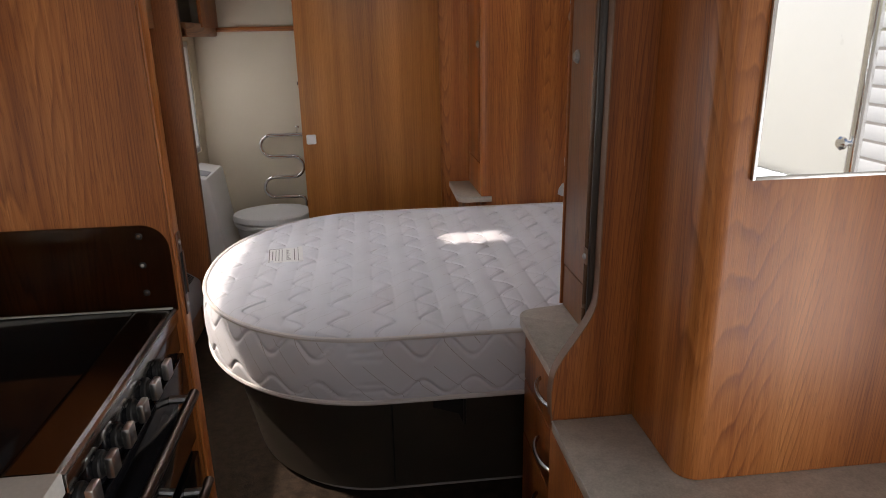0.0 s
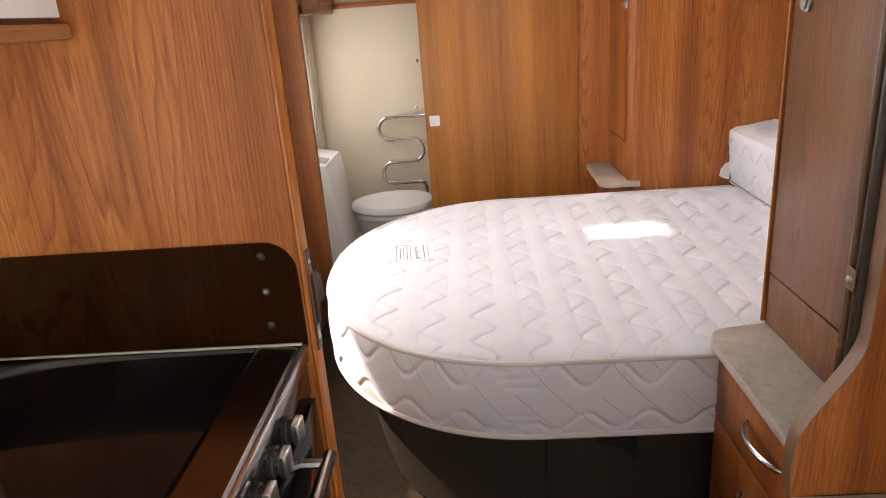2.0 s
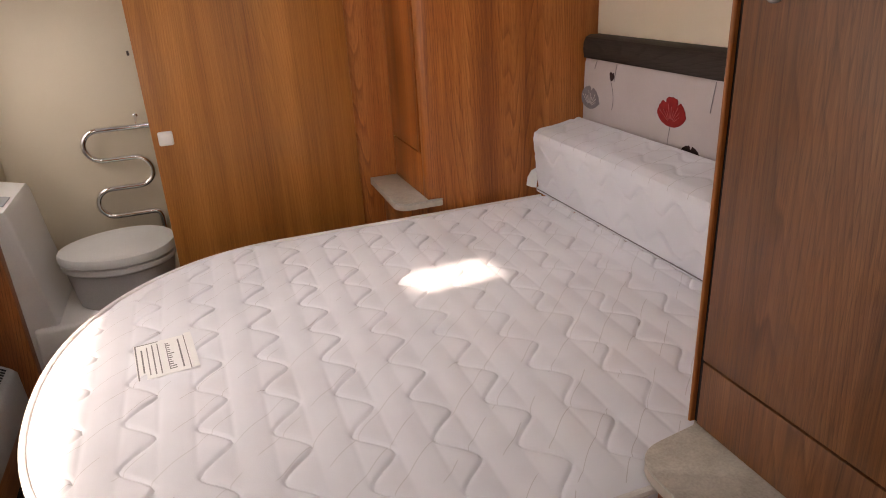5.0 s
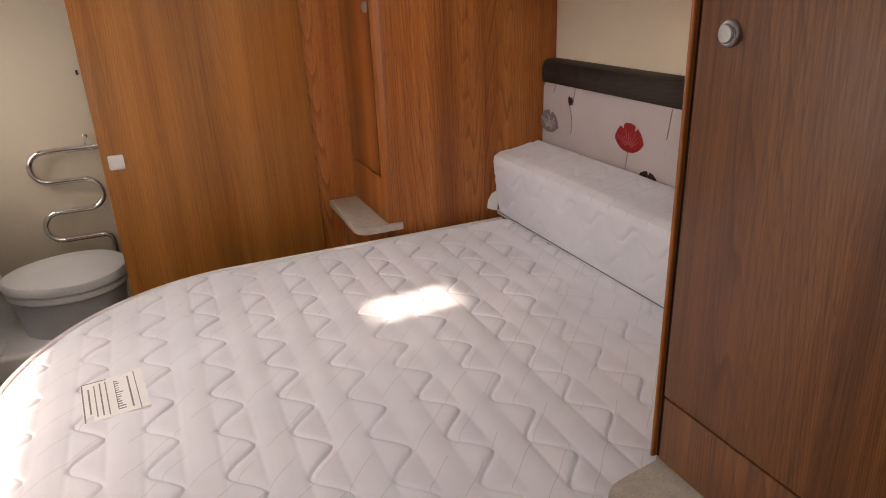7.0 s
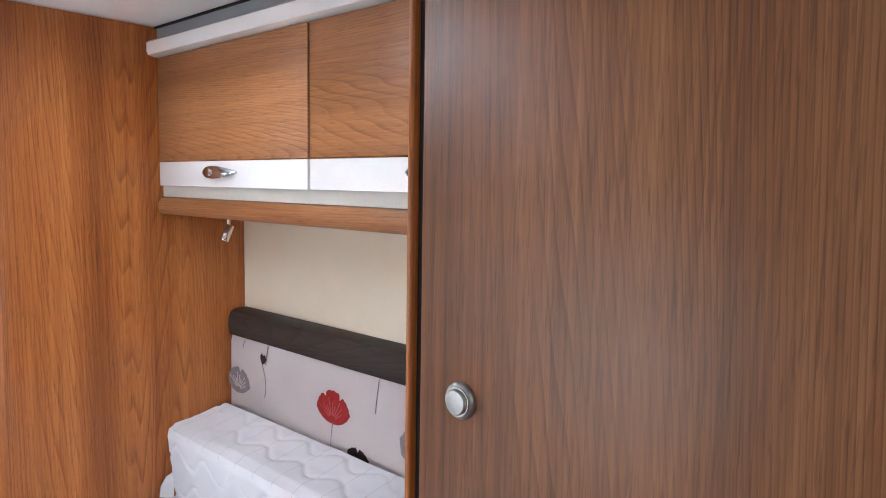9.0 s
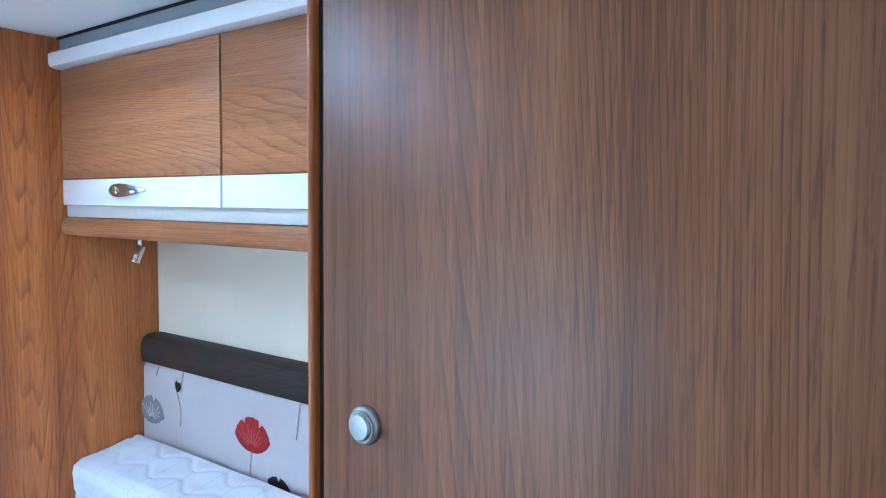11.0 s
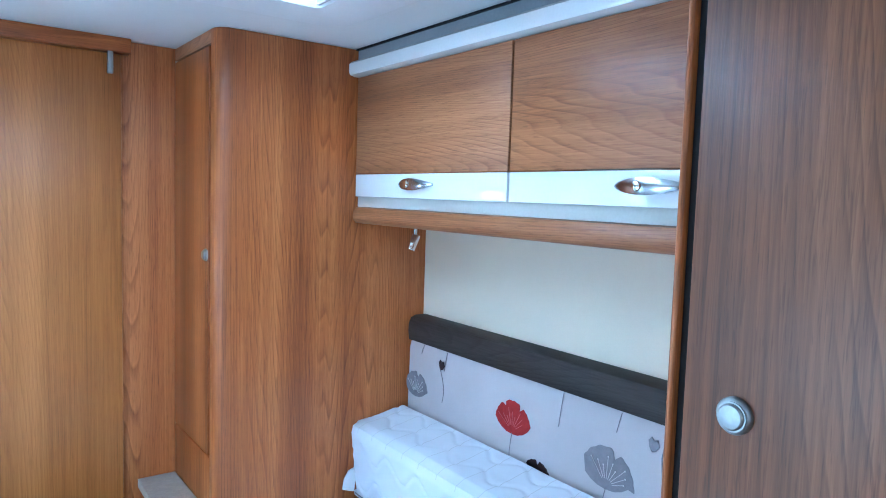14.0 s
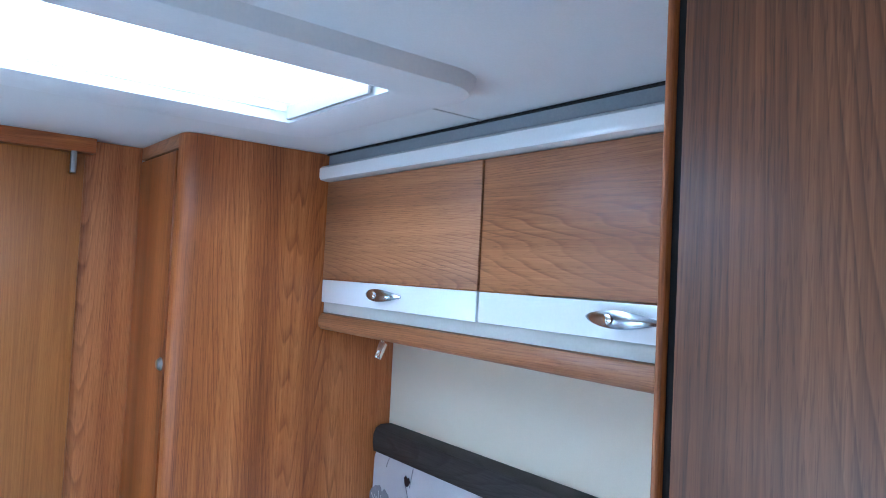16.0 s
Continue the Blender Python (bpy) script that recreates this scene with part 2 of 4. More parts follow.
BORDER_Z = 0.196  # height of the border strip over the mattress base


def quilt_cloth(name, head=False):
    """Off-white knitted ticking with thin grey pinstripes: on the diagonal, or straight across the top of the head section."""
    m, nt, p = shader(name)
    mp = coords(nt, (1, 1, 1), jitter=False)
    sep = nt.nodes.new("ShaderNodeSeparateXYZ")
    link(nt, mp, 0, sep, 0)

    def op(kind, a, b):
        k = nt.nodes.new("ShaderNodeMath")
        k.operation = kind
        for i, v in enumerate((a, b)):
            if isinstance(v, (int, float)):
                k.inputs[i].default_value = v
            elif v is not None:
                nt.links.new(v, k.inputs[i])
        return k.outputs[0]

    yz = op("ADD", sep.outputs[1], op("MULTIPLY", sep.outputs[2], -1.0))
    d = op("PINGPONG", sep.outputs[1] if head else op("SUBTRACT", sep.outputs[0], yz), 0.040 if head else 0.048)
    dash = node(nt, "ShaderNodeTexNoise", Scale=9.0, Detail=1.0)
    link(nt, mp, 0, dash, "Vector")
    line = op("MULTIPLY", op("LESS_THAN", d, 0.0011), op("GREATER_THAN", dash.outputs[0], 0.45))
    if head:
        line = op("MULTIPLY", op("LESS_THAN", d, 0.0011), op("GREATER_THAN", sep.outputs[2], 0.212))
    knit = node(nt, "ShaderNodeTexNoise", Scale=520.0, Detail=2.0)
    blot = node(nt, "ShaderNodeTexNoise", Scale=5.0, Detail=3.0)
    link(nt, mp, 0, knit, "Vector"), link(nt, mp, 0, blot, "Vector")
    r = ramp(nt, [(0.3, (0.625, 0.638, 0.690)), (0.7, (0.685, 0.698, 0.750))])
    link(nt, blot, 0, r, 0)
    mx = nt.nodes.new("ShaderNodeMix")
    mx.data_type = "RGBA"
    side = op("LESS_THAN", sep.outputs[2], BORDER_Z)
    nt.links.new(op("MULTIPLY", line, op("ADD", op("MULTIPLY", side, 0.35), 0.40)), mx.inputs[0])
    nt.links.new(r.outputs[0], mx.inputs[6])
    mx.inputs[7].default_value = (0.30, 0.27, 0.26, 1)
    nt.links.new(mx.outputs[2], p.inputs["Base Color"])
    p.inputs["Roughness"].default_value = 0.85
    p.inputs["Specular IOR Level"].default_value = 0.2
    p.inputs["Sheen Weight"].default_value = 0.15
    b = node(nt, "ShaderNodeBump", Strength=0.4, Distance=0.0008)
    link(nt, knit, 0, b, "Height"), link(nt, b, 0, p, "Normal")
    return m


quilt = quilt_cloth("quilted_ticking")
quilt_head = quilt_cloth("quilted_ticking_head", True)


def glass_mat(name, tint):
    m, nt, p = shader(name)
    p.inputs["Base Color"].default_value = (*tint, 1)
    p.inputs["Roughness"].default_value = 0.02
    p.inputs["Transmission Weight"].default_value = 1.0
    p.inputs["IOR"].default_value = 1.3
    return m



def smoked_acrylic():
    """Dark see-through sheet: tinted clear body under a glossy face."""
    m, nt, p = shader("smoked_brown_acrylic")
    p.inputs["Base Color"].default_value = (0.010, 0.007, 0.005, 1)
    p.inputs["Roughness"].default_value = 0.07
    clear = nt.nodes.new("ShaderNodeBsdfTransparent")
    clear.inputs["Color"].default_value = (0.60, 0.555, 0.50, 1)
    mx = nt.nodes.new("ShaderNodeMixShader")
    mx.inputs[0].default_value = 0.22
    link(nt, clear, 0, mx, 1), link(nt, p, 0, mx, 2), link(nt, mx, 0, nt.nodes["Material Output"], 0)
    return m


smoked = smoked_acrylic()
pane_glass = glass_mat("clear_acrylic", (0.95, 0.97, 0.98))
mirror_mat, _mt, _mp = shader("mirror_silver")
_mp.inputs["Base Color"].default_value, _mp.inputs["Metallic"].default_value, _mp.inputs["Roughness"].default_value = (0.88, 0.9, 0.9, 1), 1.0, 0.015


def blind_cloth():
    m, nt, p = shader("translucent_blind")
    out = nt.nodes["Material Output"]
    tr = nt.nodes.new("ShaderNodeBsdfTranslucent")
    tr.inputs["Color"].default_value = (0.82, 0.83, 0.84, 1)
    p.inputs["Base Color"].default_value = (0.8, 0.8, 0.8, 1)
    p.inputs["Roughness"].default_value = 0.7
    mx = nt.nodes.new("ShaderNodeMixShader")
    mx.inputs[0].default_value = 0.65
    link(nt, p, 0, mx, 1), link(nt, tr, 0, mx, 2), link(nt, mx, 0, out, 0)
    return m


blind = blind_cloth()


# ---- mesh helpers ----
def thing(name, at, label="", category="", group="", kind=""):
    ob = new(name)
    ob.location = at
    ob.empty_display_size = 0.05
    return tagged(ob, label, category, group, kind)


def base_of(ob):
    spot = Vector()
    while ob:
        spot, ob = spot + ob.location, ob.parent
    return spot


def finish(name, bm, material, smooth=False):
    me = bpy.data.meshes.new(name)
    bmesh.ops.recalc_face_normals(bm, faces=bm.faces)
    bm.to_mesh(me)
    bm.free()
    me.materials.append(material)
    if smooth:
        me.polygons.foreach_set("use_smooth", [True] * len(me.polygons))
        me.set_sharp_from_angle(angle=radians(38))
    return me


def part(name, bm, material, parent, label="", smooth=True):
    """Links a bmesh that is given in world places as one mesh under a thing or part."""
    bmesh.ops.translate(bm, verts=bm.verts, vec=-base_of(parent))
    ob = new(name, finish(name, bm, material, smooth))
    ob.parent = parent
    return tagged(ob, label)


def solid(name, bm, material, label="", category="", kind="", smooth=True, group=""):
    """A top-level thing of one mesh, with its origin at the middle of its base."""
    lo = [min(v.co[i] for v in bm.verts) for i in range(3)]
    hi = [max(v.co[i] for v in bm.verts) for i in range(3)]
    at = Vector(((lo[0] + hi[0]) / 2, (lo[1] + hi[1]) / 2, lo[2]))
    bmesh.ops.translate(bm, verts=bm.verts, vec=-at)
    ob = new(name, finish(name, bm, material, smooth))
    ob.location = at
    return tagged(ob, label, category, group, kind)


def box(x0, x1, y0, y1, z0, z1, bevel=0.0, bm=None, segments=2):
    bm = bm or bmesh.new()
    vs = bmesh.ops.create_cube(bm, size=1.0)["verts"]
    for v in vs:
        v.co = Vector((x0 if v.co.x < 0 else x1, y0 if v.co.y < 0 else y1, z0 if v.co.z < 0 else z1))
    if bevel:
        es = list({e for v in vs for e in v.link_edges})
        bmesh.ops.bevel(bm, geom=es, offset=bevel, segments=segments, affect="EDGES", profile=0.5)
    return bm


def prism(points, lo, hi, axis="z", bm=None, bevel=0.0):
    """Extrudes a flat outline along an axis. Outline pairs are the other two axes, in xyz order."""
    bm = bm or bmesh.new()

    def put(a, b, c):
        return {"z": (a, b, c), "y": (a, c, b), "x": (c, a, b)}[axis]

    low = [bm.verts.new(put(a, b, lo)) for a, b in points]
    high = [bm.verts.new(put(a, b, hi)) for a, b in points]
    n = len(points)
    f1, f2 = bm.faces.new(low), bm.faces.new(high[::-1])
    for i in range(n):
        bm.faces.new((low[i], low[(i + 1) % n], high[(i + 1) % n], high[i]))
    if bevel:
        bmesh.ops.bevel(bm, geom=list({*f1.edges, *f2.edges}), offset=bevel, segments=2, affect="EDGES", profile=0.5)
    return bm


def arc(cx, cy, r, a0, a1, n=8):
    return [(cx + r * math.cos(radians(a0 + (a1 - a0) * i / n)), cy + r * math.sin(radians(a0 + (a1 - a0) * i / n))) for i in range(n + 1)]


def tube(points, r, bm=None, n=10, closed=False):
    """A round bar through points."""
    bm = bm or bmesh.new()
    pts = [Vector(p) for p in points]
    rings, up = [], None
    for i, p in enumerate(pts):
        a, b = pts[max(0, i - 1)], pts[min(len(pts) - 1, i + 1)]
        d = (b - a).normalized()
        if up is None:
            up = d.orthogonal().normalized()
        up = (up - d * up.dot(d)).normalized()
        side = d.cross(up)
        rings.append([bm.verts.new(p + r * (math.cos(2 * math.pi * k / n) * up + math.sin(2 * math.pi * k / n) * side)) for k in range(n)])
    for a, b in zip(rings, rings[1:]):
        for k in range(n):
            bm.faces.new((a[k], a[(k + 1) % n], b[(k + 1) % n], b[k]))
    bm.faces.new(rings[0][::-1]), bm.faces.new(rings[-1])
    return bm


def turned(profile, at, axis="z", n=28, bm=None):
    """A lathe shape: profile pairs of radius and height along the axis from a place."""
    bm = bm or bmesh.new()
    rot = {"z": Matrix.Identity(3), "-z": Euler((math.pi, 0, 0)).to_matrix(), "-x": Euler((0, -math.pi / 2, 0)).to_matrix(),
           "x": Euler((0, math.pi / 2, 0)).to_matrix(), "-y": Euler((math.pi / 2, 0, 0)).to_matrix()}[axis]
    rings = []
    for r, h in profile:
        rings.append([bm.verts.new(Vector(at) + rot @ Vector((r * math.cos(2 * math.pi * k / n), r * math.sin(2 * math.pi * k / n), h))) for k in range(n)])
    for a, b in zip(rings, rings[1:]):
        for k in range(n):
            bm.faces.new((a[k], a[(k + 1) % n], b[(k + 1) % n], b[k]))
    bm.faces.new(rings[0][::-1]), bm.faces.new(rings[-1])
    return bm


def wall_with_hole(axis, lo, hi, u0, u1, z0, z1, holes):
    """A wall slab with openings that go through it: strips round each hole, holes in order along u."""
    bm = bmesh.new()

    def slab(a, b, c, d):
        if b - a > 1e-4 and d - c > 1e-4:
            if axis == "x":
                box(lo, hi, a, b, c, d, bm=bm)
            else:
                box(a, b, lo, hi, c, d, bm=bm)

    u = u0
    for a, b, c, d in holes:
        slab(u, a, z0, z1)
        slab(a, b, z0, c)
        slab(a, b, d, z1)
        u = b
    slab(u, u1, z0, z1)
    return bm


# ---- setting ----
XL, XR, YN, YF, CEIL = -1.02, 1.20, -2.2, 4.36, 2.0
solid("ground", box(-60, 60, -60, 60, -0.72, -0.60), gravel, "pale gravel ground outside the caravan", "ground", "structure", False)
solid("floor", box(XL - 0.06, XR + 0.06, YN - 0.06, YF + 0.06, -0.06, 0.0), carpet, "dark brown short-pile carpet floor", "floor", "structure", False)
solid("wall_left", wall_with_hole("x", XL - 0.06, XL, YN - 0.06, YF + 0.06, 0.0, CEIL, [(0.05, 0.85, 1.0, 1.36), (1.95, 2.95, 0.87, 1.45), (3.66, 4.21, 0.80, 1.43)]), wall_cream,
      "cream wallboard side wall with windows", "wall", "structure", False)
solid("wall_right", wall_with_hole("x", XR, XR + 0.06, YN - 0.06, YF + 0.06, 0.0, CEIL, [(-0.38, 0.60, 0.08, 1.90)]), wall_cream,
      "cream wallboard side wall with the entrance", "wall", "structure", False)
solid("wall_far", box(XL, XR, YF, YF + 0.06, 0, CEIL), wall_cream, "cream wallboard end wall of the washroom", "wall", "structure", False)
solid("wall_near", wall_with_hole("y", YN - 0.06, YN, XL, XR, 0.0, CEIL, [(-0.8, 1.0, 0.95, 1.75)]), wall_cream, "cream front wall with a wide window", "wall", "structure", False)

# ceiling with two openings, in one mesh
SKY = (-0.72, 0.61, 2.475, 2.86)
cb = bmesh.new()
for a, b, c, d in [(XL - 0.06, XR + 0.06, YN - 0.06, -1.2), (XL - 0.06, -0.2, -1.2, -0.6), (0.4, XR + 0.06, -1.2, -0.6), (XL - 0.06, XR + 0.06, -0.6, SKY[2]),
                   (XL - 0.06, SKY[0], SKY[2], SKY[3]), (SKY[1], XR + 0.06, SKY[2], SKY[3]), (XL - 0.06, XR + 0.06, SKY[3], YF + 0.06)]:
    box(a, b, c, d, CEIL, CEIL + 0.06, bm=cb)
solid("ceiling", cb, ceil_white, "white ceiling board with a rooflight opening", "ceiling", "structure", False)
solid("ceiling_seam_trim", box(0.66, 0.93, 2.583, 2.590, CEIL - 0.0025, CEIL, 0.0008), ceil_white, "thin white cover strip on the ceiling seam", "trim", "structure")


def window(name, lo, hi, u0, u1, z0, z1, glass, frame_mat, label, axis="x"):
    root = thing(name, ((lo + hi) / 2, (u0 + u1) / 2, z0) if axis == "x" else ((u0 + u1) / 2, (lo + hi) / 2, z0), label, "window", kind="structure")
    f = 0.03

    def bar(a, b, c, d, nm):
        bm = box(lo, hi, a, b, c, d, 0.004) if axis == "x" else box(a, b, lo, hi, c, d, 0.004)
        part(nm, bm, frame_mat, root)

    bar(u0, u1, z0, z0 + f, "window_sill")
    bar(u0, u1, z1 - f, z1, "window_frame")
    bar(u0, u0 + f, z0 + f, z1 - f, "window_frame")
    bar(u1 - f, u1, z0 + f, z1 - f, "window_frame")
    mid = (lo + hi) / 2
    bm = box(mid - 0.003, mid + 0.003, u0 + f, u1 - f, z0 + f, z1 - f) if axis == "x" else box(u0 + f, u1 - f, mid - 0.003, mid + 0.003, z0 + f, z1 - f)
    pane = part("pane", bm, glass, root, smooth=False)
    pane.visible_shadow = glass is not pane_glass
    return root


window("window_1", XL - 0.055, XL - 0.005, 1.95, 2.95, 0.87, 1.45, pane_glass, black_matt, "bedroom window in a black rubber surround")
window("window_2", XL - 0.055, XL - 0.005, 3.66, 4.21, 0.80, 1.43, blind, plastic_white, "bright washroom window with a white frame")
window("window_3", XL - 0.055, XL - 0.005, 0.05, 0.85, 1.0, 1.36, pane_glass, black_matt, "kitchen window above the worktop")
window("window_4", YN - 0.055, YN - 0.005, -0.8, 1.0, 0.95, 1.75, pane_glass, black_matt, "wide front window of the caravan", "y")

# rooflight
rl = thing("rooflight", (0.0, 2.73, CEIL), "large rooflight with a white moulded frame and pale drawn blind", "rooflight", kind="structure")


def ring_frame(x0, x1, y0, y1, w, r_out, r_in, z0, z1, z_in):
    """A rounded moulded frame: a flat ring whose outer lip rises towards the ceiling."""
    bm = bmesh.new()

    def loop(x0, x1, y0, y1, r, z):
        pts = arc(x1 - r, y1 - r, r, 0, 90, 6) + arc(x0 + r, y1 - r, r, 90, 180, 6) + arc(x0 + r, y0 + r, r, 180, 270, 6) + arc(x1 - r, y0 + r, r, 270, 360, 6)
        return [bm.verts.new((a, b, z)) for a, b in pts]

    rows = [loop(x0 - w, x1 + w, y0 - w, y1 + w, r_out, z1), loop(x0 - w + 0.012, x1 + w - 0.012, y0 - w + 0.012, y1 + w - 0.012, r_out - 0.01, z0 + 0.004),
            loop(x0 - w + 0.03, x1 + w - 0.03, y0 - w + 0.03, y1 + w - 0.03, r_out - 0.025, z0), loop(x0 - 0.03, x1 + 0.03, y0 - 0.03, y1 + 0.03, r_in + 0.02, z0),
            loop(x0 - 0.004, x1 + 0.004, y0 - 0.004, y1 + 0.004, r_in, z0 + 0.008), loop(x0, x1, y0, y1, r_in, z_in)]
    for a, b in zip(rows, rows[1:]):
        for k in range(len(a)):
            bm.faces.new((a[k], a[(k + 1) % len(a)], b[(k + 1) % len(b)], b[k]))
    return bm


part("frame", ring_frame(SKY[0], SKY[1], SKY[2], SKY[3], 0.135, 0.09, 0.012, CEIL - 0.030, CEIL + 0.002, CEIL + 0.06), plastic_white, rl)
# unseen cut added to the blind, sized to shape the sun patch below
HOLE = (-0.70, -0.44, 2.705, 2.845)
bm = box(HOLE[1], SKY[1], SKY[2], SKY[3], CEIL + 0.020, CEIL + 0.024)
box(SKY[0], HOLE[1], SKY[2], HOLE[2], CEIL + 0.020, CEIL + 0.024, bm=bm)
box(SKY[0], HOLE[0], HOLE[2], SKY[3], CEIL + 0.020, CEIL + 0.024, bm=bm)
box(HOLE[0], HOLE[1], HOLE[3], SKY[3], CEIL + 0.020, CEIL + 0.024, bm=bm)
part("blind", bm, blind, rl, "pale translucent blind with an added cut for the sun patch", False)
bm = box(SKY[0] - 0.03, SKY[1] + 0.03, SKY[2] - 0.03, SKY[3] + 0.03, CEIL + 0.10, CEIL + 0.106)
dome = part("pane", bm, pane_glass, rl, "clear acrylic dome", False)
dome.visible_shadow = False
part("blind_handle", box(SKY[1] - 0.010, SKY[1] - 0.001, SKY[2] + 0.05, SKY[3] - 0.01, CEIL - 0.02, CEIL + 0.010, 0.003), pull_grey, rl, "pale grey blind pull bar")

# entrance with the door ajar, and what stands outside
door = thing("door_1", (XR + 0.09, 0.92, 0.09), "white entrance door, opened right back against the outside", "door", kind="structure")
part("door_leaf", box(XR + 0.072, XR + 0.107, 0.62, 1.24, 0.09, 1.88, 0.004), gloss_white, door)
part("door_handle", box(XR + 0.064, XR + 0.0715, 1.15, 1.19, 0.9, 1.05, 0.002), chrome, door)
# made-up sunlit panel, added so that the mirror shows bright white
screen = thing("mirror_fill_panel", (2.22, -3.2, -0.6), "made-up white panel outside that brightens the mirror, with chrome end post", "screen")
part("panel", box(2.20, 2.24, -5.6, -0.83, -0.45, 2.3, 0.008), screen_white, screen)
part("end_post", tube([(2.21, -0.80, -0.6), (2.21, -0.80, 2.35)], 0.028, n=12), chrome, screen, "chrome end post")
part("lock_knob", turned([(0.015, 0), (0.015, 0.03), (0.03, 0.034), (0.032, 0.05), (0.02, 0.06)], (2.185, -0.80, 0.93), "-x", 16), chrome, screen, "chrome lock knob")
for yy in (-5.4, -3.2):
    part("foot", box(2.05, 2.39, yy - 0.05, yy + 0.05, -0.6, -0.44, 0.01), steel, screen)
fence = thing("fence", (5.6, -2.0, -0.6), "pale painted board fence outside the caravan", "fence")
for i in range(16):
    part("board", box(5.58, 5.62, -9, 5, -0.58 + i * 0.2, -0.58 + i * 0.2 + 0.165, 0.01), outside_boards, fence)
for yy in (-8.5, -6.0, -3.5, -1.0, 1.5, 4.5):
    part("post", box(5.62, 5.72, yy - 0.05, yy + 0.05, -0.6, 2.6), outside_boards, fence)


# ---- bedroom ----
def press_knob(at, parent, axis="-x"):
    """A round push-button catch: flange, groove and domed button."""
    k = part("knob", turned([(0.0175, 0), (0.0175, 0.003), (0.0158, 0.0055), (0.0140, 0.0062), (0.0140, 0.0075)], at, axis), nickel, parent, "satin nickel round catch")
    part("button", turned([(0.0124, 0.004), (0.0124, 0.0088), (0.0108, 0.0108), (0.006, 0.0115)], at, axis), nickel, k)
    return k


# bed: mattress, base, raised head section
BED_X1, BED_YC, BED_H, BED_TOP, BED_LOW = 0.95, 2.505, 0.712, 0.64, 0.422


def foot_x(v):
    """The rounded foot end: how far the bed reaches at a share v of its half width."""
    return -0.632 + 0.61 * (1 - math.sqrt(max(0.0, 1 - abs(v) ** 2.2)))


def groove(d, w):
    return math.exp(-(d / w) ** 2)


def quilt_height(x, y):
    """Relief of the quilted top: rows of wavy stitching with soft swellings between them."""
    col = round((x + 0.277) / 0.1355)
    d = 9.0
    for c in (col - 1, col, col + 1):
        ph = 2.564 if c % 2 == 0 else 2.489
        w = 2 * math.pi * (y - ph) / 0.149
        cx = -0.277 + 0.1355 * c - 0.030 * math.asin(0.80 * math.cos(w)) / 0.9273
        slope = 0.029 * 2 * math.pi / 0.149 * abs(math.cos(w + math.pi / 2))
        d = min(d, abs(x - cx) / math.sqrt(1 + slope * slope))
    soft = 0.0030 * noise.noise((x * 9, y * 1.8, 0.3)) + 0.0012 * noise.noise((x * 17, y * 9, 2.3))
    lane = (x + 0.277) / 0.1355 - col
    ridge = -0.0016 * (groove(abs(lane) * 0.1355 - 0.034, 0.005) * (0.5 + noise.noise((col * 3.1, y * 5, 7.7)))) + 0.0009 * math.cos(4 * math.pi * lane)
    return -0.0048 * groove(d, 0.0032) - 0.0017 * groove(d, 0.013) + soft + ridge


def mattress_mesh():
    bm = bmesh.new()
    nu, nv = 450, 400
    grid = []
    for j in range(nv + 1):
        v = -math.cos(math.pi * j / nv) * 0.35 + (2 * j / nv - 1) * 0.65
        row = []
        x0 = foot_x(v)
        for i in range(nu + 1):
            u = i / nu
            x = x0 + (BED_X1 - x0) * u
            y = BED_YC + v * BED_H
            edge = min(x - x0, (1 - abs(v)) * BED_H)
            near = max(0.0, 1 - edge / 0.06)
            row.append(bm.verts.new((x, y, BED_TOP + quilt_height(x, y) * (1 - 0.7 * near) - 0.014 * near ** 2)))
        grid.append(row)
    for a, b in zip(grid, grid[1:]):
        for i in range(nu):
            bm.faces.new((a[i], a[i + 1], b[i + 1], b[i]))
    # side band round the open edge, with two rows of waves
    rim = [grid[0][i] for i in range(nu, -1, -1)] + [grid[j][0] for j in range(1, nv + 1)] + [grid[nv][i] for i in range(1, nu + 1)]
    run = [0.0]
    for a, b in zip(rim, rim[1:]):
        run.append(run[-1] + (a.co - b.co).length)
    rows = 64
    prev = rim
    for k in range(1, rows + 1):
        f = k / rows
        cur = []
        for n, v in enumerate(rim):
            a, b = rim[max(0, n - 1)].co, rim[min(len(rim) - 1, n + 1)].co
            out = Vector((-(b - a).y, (b - a).x, 0)).normalized() * -1
            if out.dot(Vector((v.co.x - 0.6, v.co.y - BED_YC, 0))) < 0:
                out = -out
            z = BED_TOP - 0.012 - (BED_TOP - 0.012 - BED_LOW) * f
            s = run[n]
            w = math.sin(2 * math.pi * s / 0.150)
            up = abs(z - (0.592 + 0.028 * w))
            dn = abs(z - (0.468 - 0.024 * w))
            g = groove(min(up, dn), 0.0075)
            bulge = 0.017 * math.sin(math.pi * f) ** 0.5 - 0.006 * g + 0.002 * noise.noise((s * 7, z * 9, 5.5))
            cur.append(bm.verts.new((v.co.x + out.x * bulge, v.co.y + out.y * bulge, z)))
        for n in range(len(rim) - 1):
            bm.faces.new((prev[n], prev[n + 1], cur[n + 1], cur[n]))
        prev = cur
    bm.faces.new(prev)
    bm.faces.new([grid[j][nu] for j in range(nv + 1)] + prev[::-1][:1] + prev[:1])
    return bm


def bed_rim(inset, n=60):
    """The bed's outline from the head end along one side, round the foot and back."""
    pts = [(BED_X1, BED_YC - BED_H + inset)]
    for j in range(n + 1):
        v = -math.cos(math.pi * j / n)
        pts.append((foot_x(v) + inset * (1 - v * v) ** 0.5, BED_YC + v * (BED_H - inset)))
    pts.append((BED_X1, BED_YC + BED_H - inset))
    return pts


